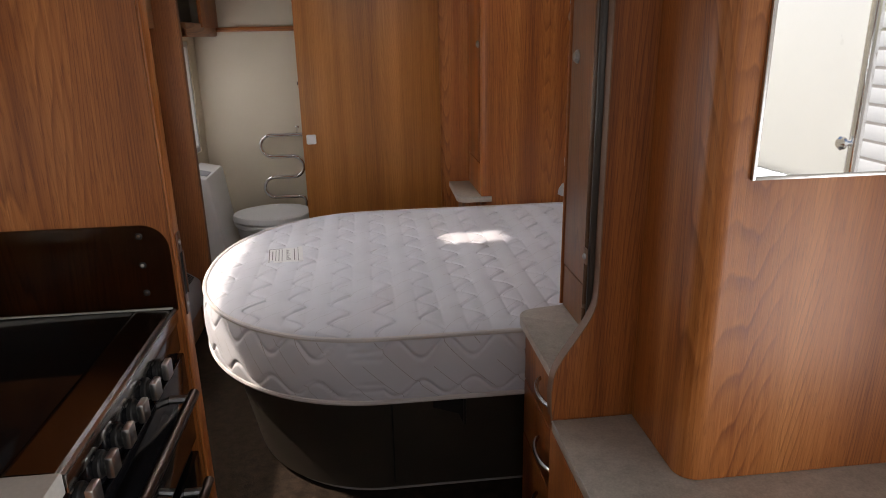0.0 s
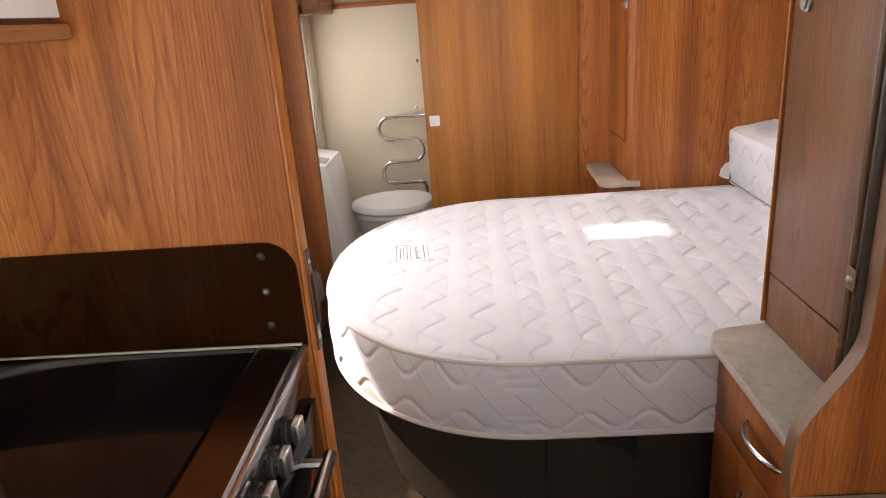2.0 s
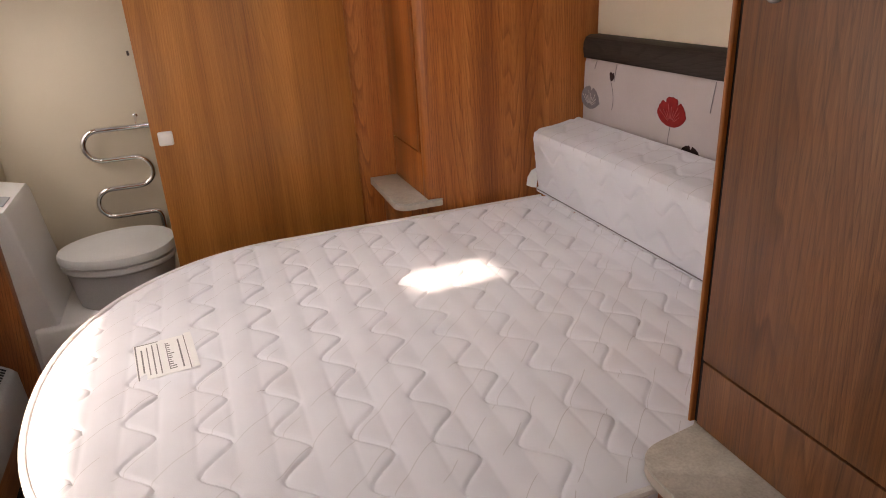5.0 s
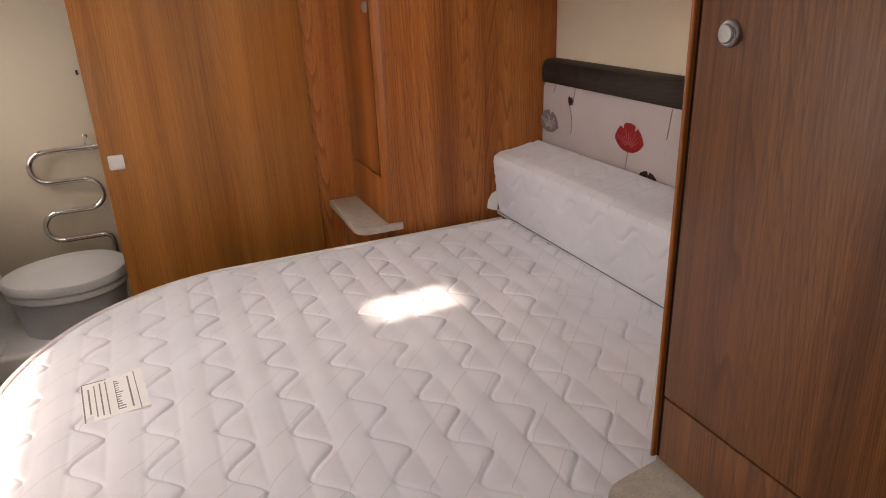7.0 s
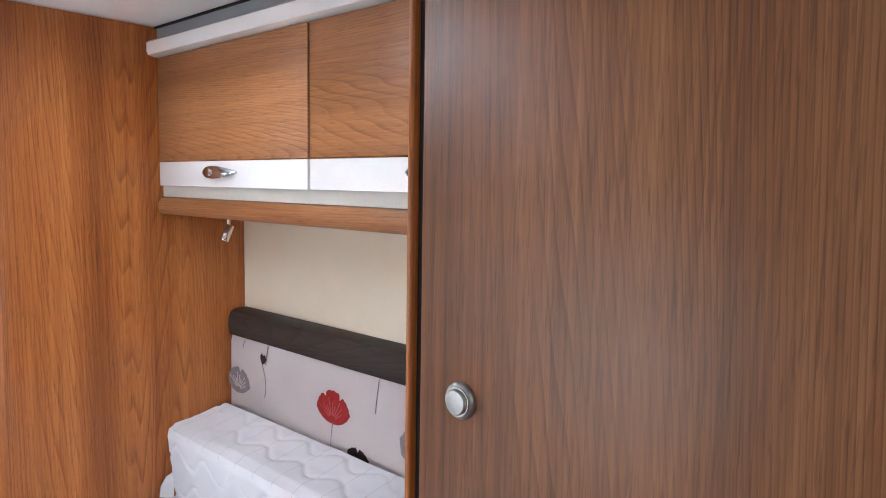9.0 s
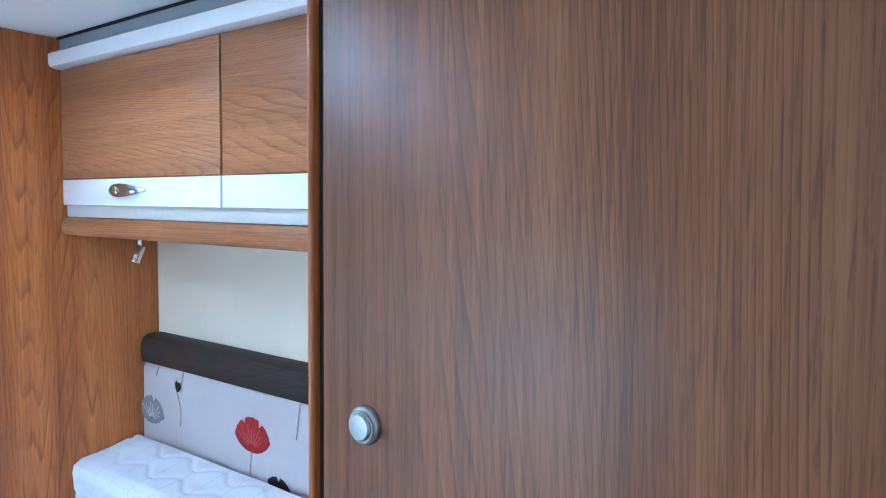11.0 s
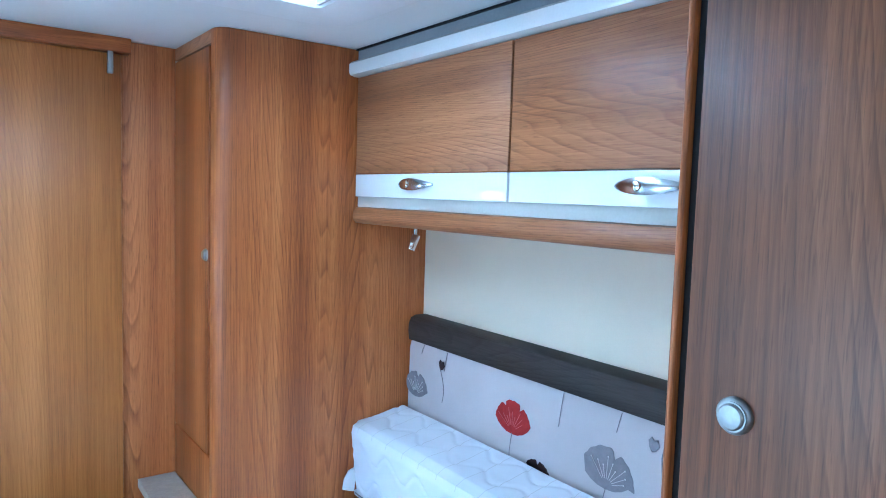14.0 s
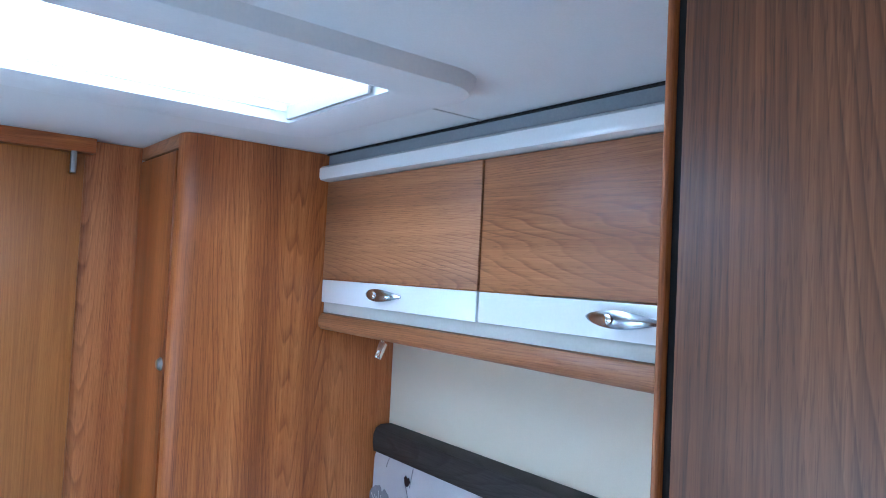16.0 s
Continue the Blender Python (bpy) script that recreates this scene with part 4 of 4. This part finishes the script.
shell = [(0.516, 1.300)] + arc(0.556, 1.103, 0.04, 180, 270, 10) + [(1.19, 1.063), (1.19, 1.081), (0.556, 1.081)] + arc(0.556, 1.103, 0.022, 270, 180, 6)[1:] + [(0.538, 1.300)]
part("panel", prism(shell, 0.637, CEIL - 0.002), wood_v, tc, "wood-grain panel bent round a soft corner")
mr = thing("wall_mirror", (0.86, 1.055, 1.212), "mirror with a thin bright steel edge on the cupboard", "mirror")
part("glass", box(0.588, 1.15, 1.057, 1.0625, 1.217, 1.93), mirror_mat, mr, smooth=False)
for a, b, c, d in [(0.581, 0.588, 1.21, 1.937), (1.15, 1.157, 1.21, 1.937), (0.588, 1.15, 1.21, 1.217), (0.588, 1.15, 1.93, 1.937)]:
    part("edge", box(a, b, 1.056, 1.0625, c, d, 0.001), steel, mr)

# washroom partition: sliding door, fixed panel, header, post
sd = thing("door_2", (0.0, 3.645, 0.0), "wood-grain sliding washroom door, slid open", "door", kind="structure")
lf = part("door_leaf", box(-0.365, 0.362, 3.628, 3.648, 0.02, 1.955, 0.003), wood_door, sd)
sq = part("flush_pull", box(-0.345, -0.295, 3.621, 3.6285, 0.905, 0.955, 0.006), plastic_white, sd, "square white flush pull")
part("pull_plate", box(-0.338, -0.302, 3.619, 3.6215, 0.912, 0.948, 0.001), plastic_white, sd)
solid("wall_partition", box(0.20, 0.519, 3.651, 3.680, 0, CEIL - 0.002), wood_v, "wood-grain fixed partition panel", "wall", "structure", False)
solid("door_header", box(-0.865, 0.385, 3.605, 3.680, 1.957, CEIL - 0.001, 0.003), wood_x, "wooden header rail over the sliding door", "trim", "structure")
solid("door_stop", box(0.322, 0.337, 3.603, 3.618, 1.895, 1.957, 0.002), nickel, "small metal stop hanging from the header", "fitting")
solid("door_post", box(XL + 0.001, -0.860, 3.40, 3.445, 0.0, CEIL - 0.002, 0.004), wood_post, "dark reddish wood-grain door post by the window", "trim", "structure")
for zz in (0.31, 0.77):
    solid("screw_cap", turned([(0.007, 0), (0.006, 0.003), (0.003, 0.004)], (-1.0, 3.40, zz), "-y", 12), brown_strap, "small brown screw cap", "cap", group="screw caps")

solid("threshold", box(-0.858, -0.372, 3.405, 3.44, 0.0, 0.20, 0.004), wood_x, "low wooden riser at the washroom doorway", "trim", "structure")

# window wall of the bedroom: pelmet, padded surround, blind rails
solid("pelmet", box(XL + 0.001, XL + 0.055, 1.43, 3.398, 1.492, 1.70, 0.004), wood_h, "wood-grain pelmet above the bedroom window", "pelmet")
pad = thing("window_surround_pad", (XL + 0.02, 3.22, 0.83), "padded window surround in poppy-printed pale fabric", "pad", "window pads")
part("pad", prism([(3.075, 0.828)] + arc(3.295, 0.898, 0.07, 270, 360, 8) + arc(3.285, 1.408, 0.08, 0, 90, 8) + [(3.075, 1.488)], XL + 0.001, XL + 0.034, "x", bevel=0.009), fabric_pale, pad)
fx = XL + 0.034
for y, z, s, mt in [(3.30, 1.43, 0.062, print_maroon), (3.325, 1.27, 0.054, print_maroon), (3.20, 1.05, 0.066, print_grey), (3.295, 0.90, 0.062, print_maroon), (3.115, 0.91, 0.048, print_maroon), (3.12, 1.33, 0.045, print_grey)]:
    flower(pad, y, z, s, mt, face=fx, toward=1, wide=0.8, lines=print_pale if mt == print_grey else None)
for y, z in [(3.21, 1.32), (3.27, 1.13), (3.20, 0.98)]:
    bud(pad, y, z, 0, print_dark, fx, 1)
bc = thing("blind_cassette", (XL + 0.03, 2.45, 0.85), "white window blind cassette with side rails", "blind")
part("side_rail", box(XL + 0.001, XL + 0.036, 3.015, 3.073, 0.84, 1.42, 0.004), plastic_white, bc)
part("side_rail", box(XL + 0.001, XL + 0.040, 1.82, 1.90, 0.84, 1.42, 0.004), plastic_white, bc)
part("head_box", box(XL + 0.001, XL + 0.060, 1.82, 3.073, 1.42, 1.488, 0.008), plastic_white, bc)
for i in range(5):
    part("blind_fold", box(XL + 0.003, XL + 0.026, 1.903, 3.012, 1.358 + i * 0.0124, 1.3698 + i * 0.0124, 0.004), fold_white, bc)
part("blind_bar", box(XL + 0.002, XL + 0.030, 1.902, 3.013, 1.340, 1.3575, 0.003), plastic_white, bc)
part("bottom_bar", box(XL + 0.001, XL + 0.030, 1.902, 3.013, 0.836, 0.858, 0.003), plastic_white, bc)
part("rubber_surround", box(XL + 0.001, XL + 0.010, 2.935, 3.0145, 0.859, 1.339, 0.003), black_matt, bc, "black rubber window surround")
for zz in (1.436, 1.452, 1.468):
    part("groove", box(XL + 0.0602, XL + 0.0612, 1.83, 3.06, zz, zz + 0.004), grey_trim, bc, smooth=False)
part("pull_strap", box(XL + 0.036, XL + 0.038, 3.15, 3.165, 0.77, 0.83), label_cloth, bc, "loose white cloth strap")

# convector heater under the window
ht = thing("convector_heater", (XL + 0.06, 3.02, 0.0), "grey slotted convector heater at the foot of the wall", "heater")
hp = [(XL + 0.001, 0.15), (XL + 0.110, 0.15), (XL + 0.105, 0.265), (XL + 0.092, 0.280), (XL + 0.001, 0.345)]
part("casing", prism(hp, 2.62, 3.395, "y", bevel=0.004), heater_grey, ht)
part("lower_box", box(XL + 0.001, XL + 0.090, 2.64, 3.39, 0.0, 0.149, 0.002), wood_h, ht, "wood-grain box under the heater")
n0, n1 = Vector((XL + 0.092, 0, 0.280)), Vector((XL + 0.001, 0, 0.345))
for i in range(44):
    yy = 2.66 + i * 0.0165
    bm = bmesh.new()
    a, b = n0.lerp(n1, 0.12), n0.lerp(n1, 0.86)
    box(-0.5, 0.5, -0.0031, 0.0031, -0.0016, 0.0016, bm=bm)
    L = (b - a).length
    ang = math.atan2((b - a).z, (b - a).x)
    for v in bm.verts:
        v.co.x *= L
    bmesh.ops.rotate(bm, verts=bm.verts, cent=(0, 0, 0), matrix=Matrix.Rotation(-ang, 3, "Y"))
    bmesh.ops.translate(bm, verts=bm.verts, vec=(a + b) / 2 + Vector((0.0006, yy, 0.0012)))
    part("slot", bm, void_black, ht, smooth=False)

# ---- washroom ----
ct = thing("toilet_console", (-0.95, 3.95, 0.0), "white moulded toilet console with a control plate on top", "toilet console")
cp = [(XL + 0.001, 0.0), (-0.80, 0.0), (-0.865, 0.42), (-0.895, 0.70), (-0.905, 0.718), (XL + 0.001, 0.742)]
part("housing", prism(cp, 3.74, 4.16, "y", bevel=0.012), plastic_white, ct)
part("control_plate", prism([(-1.0, 0.7405), (-0.915, 0.7225), (-0.915, 0.7265), (-1.0, 0.7445)], 3.80, 3.92, "y", bevel=0.001), grey_trim, ct, "grey control plate")
part("plinth", box(-0.93, -0.62, 3.72, 4.12, 0.0, 0.25, 0.02, segments=3), plastic_white, ct, "white stepped plinth")
tl = thing("toilet", (-0.60, 3.93, 0.0), "pale grey caravan toilet with its lid closed", "toilet")


def oval(cx, cy, rx, ry, rows, n=40):
    """Stacked ovals, egg-shaped towards one side."""
    bm = bmesh.new()
    rings = []
    for s, z in rows:
        ring = []
        for k in range(n):
            a = 2 * math.pi * k / n
            e = 1 + 0.12 * math.cos(a)
            ring.append(bm.verts.new((cx + s * rx * math.cos(a), cy + s * ry * math.sin(a) * e, z)))
        rings.append(ring)
    for a, b in zip(rings, rings[1:]):
        for k in range(n):
            bm.faces.new((a[k], a[(k + 1) % n], b[(k + 1) % n], b[k]))
    bm.faces.new(rings[0][::-1]), bm.faces.new(rings[-1])
    return bm


part("bowl", oval(-0.60, 3.93, 0.21, 0.185, [(0.80, 0.0), (0.80, 0.12), (0.88, 0.25), (0.96, 0.36), (0.98, 0.405)]), toilet_dark, tl, "grey bowl")
part("seat", oval(-0.60, 3.93, 0.22, 0.195, [(0.97, 0.405), (1.0, 0.412), (1.0, 0.428), (0.97, 0.434)]), toilet_grey, tl)
part("lid", oval(-0.60, 3.93, 0.225, 0.20, [(0.96, 0.437), (1.0, 0.442), (1.0, 0.462), (0.97, 0.474), (0.86, 0.480), (0.80, 0.477), (0.55, 0.481), (0.2, 0.483)]), toilet_grey, tl, "pale closed lid")

tr = thing("towel_rail", (-0.55, 4.30, 0.38), "chrome serpentine heated towel rail on the washroom wall", "towel rail")
pts = []
levels = [0.867, 0.735, 0.605, 0.478]
xl, xr_ = -0.62, -0.497
yy = 4.30
pts += [(-0.34 - 0.28 * k / 8, yy, levels[0]) for k in range(9)]
for i in range(3):
    c, r = (levels[i] + levels[i + 1]) / 2, (levels[i] - levels[i + 1]) / 2
    cx = xl if i % 2 == 0 else xr_
    sgn = -1 if i % 2 == 0 else 1
    pts += [(cx + sgn * r * math.sin(math.pi * k / 12), yy, c + r * math.cos(math.pi * k / 12)) for k in range(1, 13)]
    if i < 2:
        nx = xr_ if i % 2 == 0 else xl
        pts += [(cx + (nx - cx) * k / 4, yy, levels[i + 1]) for k in range(1, 5)]
pts += [(xl + (-0.46 - xl) * k / 6, yy, levels[3]) for k in range(1, 7)]
pts += [(-0.442, yy, 0.470), (-0.434, yy, 0.45), (-0.432, yy, 0.30)]
part("pipe", tube(pts, 0.0125, n=12), chrome, tr)
part("stay", tube([(-0.46, yy, 0.865), (-0.46, yy + 0.03, 0.90), (-0.46, YF, 0.905)], 0.006, n=8), chrome, tr, "wall stay")
part("stay", tube([(-0.434, yy, 0.44), (-0.434, YF, 0.44)], 0.008, n=8), chrome, tr, "wall stay")
part("flange", turned([(0.010, 0), (0.010, 0.003), (0.006, 0.005)], (-0.46, YF, 0.905), "-y", 16), chrome, tr)

solid("wall_batten", box(-0.98, 0.5, YF - 0.022, YF - 0.001, 1.478, 1.504, 0.004), wood_x, "thin wooden batten across the washroom wall", "trim", "structure")
solid("robe_hook", tube([(-0.432, YF, 1.165), (-0.432, YF - 0.03, 1.165), (-0.432, YF - 0.035, 1.180)], 0.005, n=8), dark_steel, "small dark hook on the washroom wall", "hook")
sh = thing("washroom_shelf", (-0.95, 3.95, 1.45), "open wooden corner shelf by the washroom window", "shelf")
part("board", box(XL + 0.001, -0.882, 3.62, YF - 0.001, 1.455, 1.50, 0.004), wood_h, sh)
part("upright", box(-0.89, -0.87, 3.95, YF - 0.001, 1.50, CEIL - 0.003, 0.003), wood_v, sh)
part("fascia", box(-0.915, -0.880, 3.62, YF - 0.03, 1.452, 1.522, 0.004), wood_h, sh)

# ---- kitchen ----
kp = thing("kitchen_partition", (-0.72, 1.37, 0.0), "wood-grain partition panel beside the cooker with edge trim", "panel")
part("panel", box(XL + 0.001, -0.4206, 1.348, 1.388, 0.0, CEIL - 0.002), wood_v, kp, smooth=False)
part("edge_trim", box(-0.4205, -0.414, 1.346, 1.390, 0.0, CEIL - 0.002, 0.003), wood_v, kp, "wooden edging strip")
plate = part("strike_plate", box(-0.4138, -0.4105, 1.357, 1.381, 0.915, 1.085, 0.0015), bronze, kp, "long bronze strike plate")
part("slot", box(-0.4104, -0.4098, 1.3625, 1.3755, 0.957, 1.043), void_black, plate, smooth=False)
part("slot_rim", box(-0.4105, -0.4075, 1.3765, 1.380, 0.955, 1.045, 0.001), bronze, plate)
for zz in (0.935, 1.065):
    part("screw", turned([(0.0055, 0), (0.0045, 0.002), (0.002, 0.0028)], (-0.4105, 1.369, zz), "x", 12), steel, plate)
sp = thing("splash_panel", (-0.72, 1.34, 0.945), "smoked brown splash panel with a rounded corner, screwed to the partition", "splash panel")
out = [(XL + 0.002, 0.932), (-0.424, 0.932), (-0.424, 1.055)] + arc(-0.474, 1.058, 0.05, 0, 90, 8)[1:] + [(XL + 0.002, 1.108)]
part("sheet", prism(out, 1.340, 1.3475, "y"), smoked, sp)
for x, z in [(-0.475, 1.088), (-0.476, 1.03), (-0.477, 0.973)]:
    cap = part("screw_cap", turned([(0.0068, 0), (0.0064, 0.0020), (0.0048, 0.0028)], (x, 1.340, z), "-y", 16), black_matt, sp)
    part("screw", turned([(0.0036, 0.0028), (0.0032, 0.0035), (0.0012, 0.0039)], (x, 1.340, z), "-y", 12), steel if z == 1.03 else dark_steel, cap)

ck = thing("cooker", (-0.73, 1.07, 0.0), "black glass-topped cooker with a row of steel-capped knobs", "cooker")
part("body", box(XL + 0.001, -0.440, 0.815, 1.345, 0.02, 0.905), black_matt, ck, smooth=False)
part("glass_lid", box(XL + 0.02, -0.505, 0.822, 1.3395, 0.925, 0.937, 0.003), black_gloss, ck, "black glass lid, closed")
part("back_line", box(XL + 0.02, -0.432, 1.3335, 1.3392, 0.9372, 0.9405, 0.001), beige_strip, ck, "pale sealing line")
part("front_strip", prism([(-0.504, 0.906), (-0.504, 0.936), (-0.498, 0.938), (-0.440, 0.936), (-0.432, 0.930), (-0.430, 0.906)], 0.815, 1.3395, "y"), strip_brown, ck, "brown steel front strip", False)
part("edge_trim", box(-0.433, -0.427, 0.815, 1.345, 0.905, 0.931, 0.001), nickel_dark, ck)
part("edge_line", box(-0.434, -0.4275, 0.815, 1.345, 0.9312, 0.9345, 0.001), steel, ck, "bright edge line")
part("control_panel", box(-0.440, -0.430, 0.818, 1.342, 0.845, 0.904, 0.002), black_gloss, ck)
for i in range(6):
    yk = 0.838 + i * 0.0695
    bm = turned([(0.020, 0.0), (0.020, 0.006), (0.0165, 0.008), (0.0165, 0.0145)], (-0.430, yk, 0.882), "x", 20)
    kn = part("knob", bm, black_matt, ck)
    part("knob_cap", box(-0.416, -0.404, yk - 0.0145, yk + 0.0145, 0.866, 0.899, 0.003), steel, kn, "square steel grip")
    part("mark", box(-0.4302, -0.4285, yk - 0.018, yk - 0.010, 0.900, 0.904), steel, ck, smooth=False)
gd = part("grill_door", box(-0.440, -0.424, 0.822, 1.340, 0.64, 0.84, 0.003), black_gloss, ck, "black glass grill door")
part("handle", tube([(-0.385, 0.85, 0.803), (-0.385, 1.235, 0.803)], 0.010, n=10), dark_steel, gd, "dark bar handle")
for y in (0.87, 1.215):
    part("bracket", tube([(-0.424, y, 0.803), (-0.385, y, 0.803)], 0.008, n=8), steel, gd)
od = part("oven_door", box(-0.440, -0.424, 0.822, 1.340, 0.16, 0.61, 0.003), black_gloss, ck, "black glass oven door")
part("handle", tube([(-0.385, 0.85, 0.597), (-0.385, 1.25, 0.597)], 0.010, n=10), dark_steel, od, "dark bar handle")
for y in (0.87, 1.215):
    part("bracket", tube([(-0.424, y, 0.597), (-0.385, y, 0.597)], 0.008, n=8), steel, od)

ku = thing("kitchen_unit", (-0.73, 0.2, 0.0), "wood-grain kitchen unit beside the cooker", "kitchen unit")
part("body", box(XL + 0.001, -0.45, -0.6, 0.812, 0.0, 0.905), wood_v, ku, smooth=False)
solid("worktop", prism([(XL + 0.001, -0.6), (-0.43, -0.6), (-0.43, 0.811), (XL + 0.001, 0.811)], 0.906, 0.94, bevel=0.004), plain("cream_worktop", (0.52, 0.50, 0.45), (0.62, 0.60, 0.55), 0.35, scale=20), "cream kitchen worktop next to the cooker", "worktop")
kl = thing("kitchen_locker", (-0.86, 0.4, 1.42), "overhead kitchen locker with a gloss white door and wooden bottom rail", "locker")
part("body", box(XL + 0.001, -0.712, -0.6, 1.345, 1.44, CEIL - 0.002), wood_h, kl, smooth=False)
part("door", box(-0.711, -0.692, 0.70, 1.342, 1.447, CEIL - 0.03, 0.003), gloss_white, kl, "gloss white locker door")
part("door", box(-0.711, -0.692, 0.05, 0.695, 1.447, CEIL - 0.03, 0.003), gloss_white, kl, "gloss white locker door")
part("bottom_rail", box(-0.75, -0.682, -0.6, 1.345, 1.418, 1.4395, 0.006), wood_h, kl, "rounded wooden bottom rail")
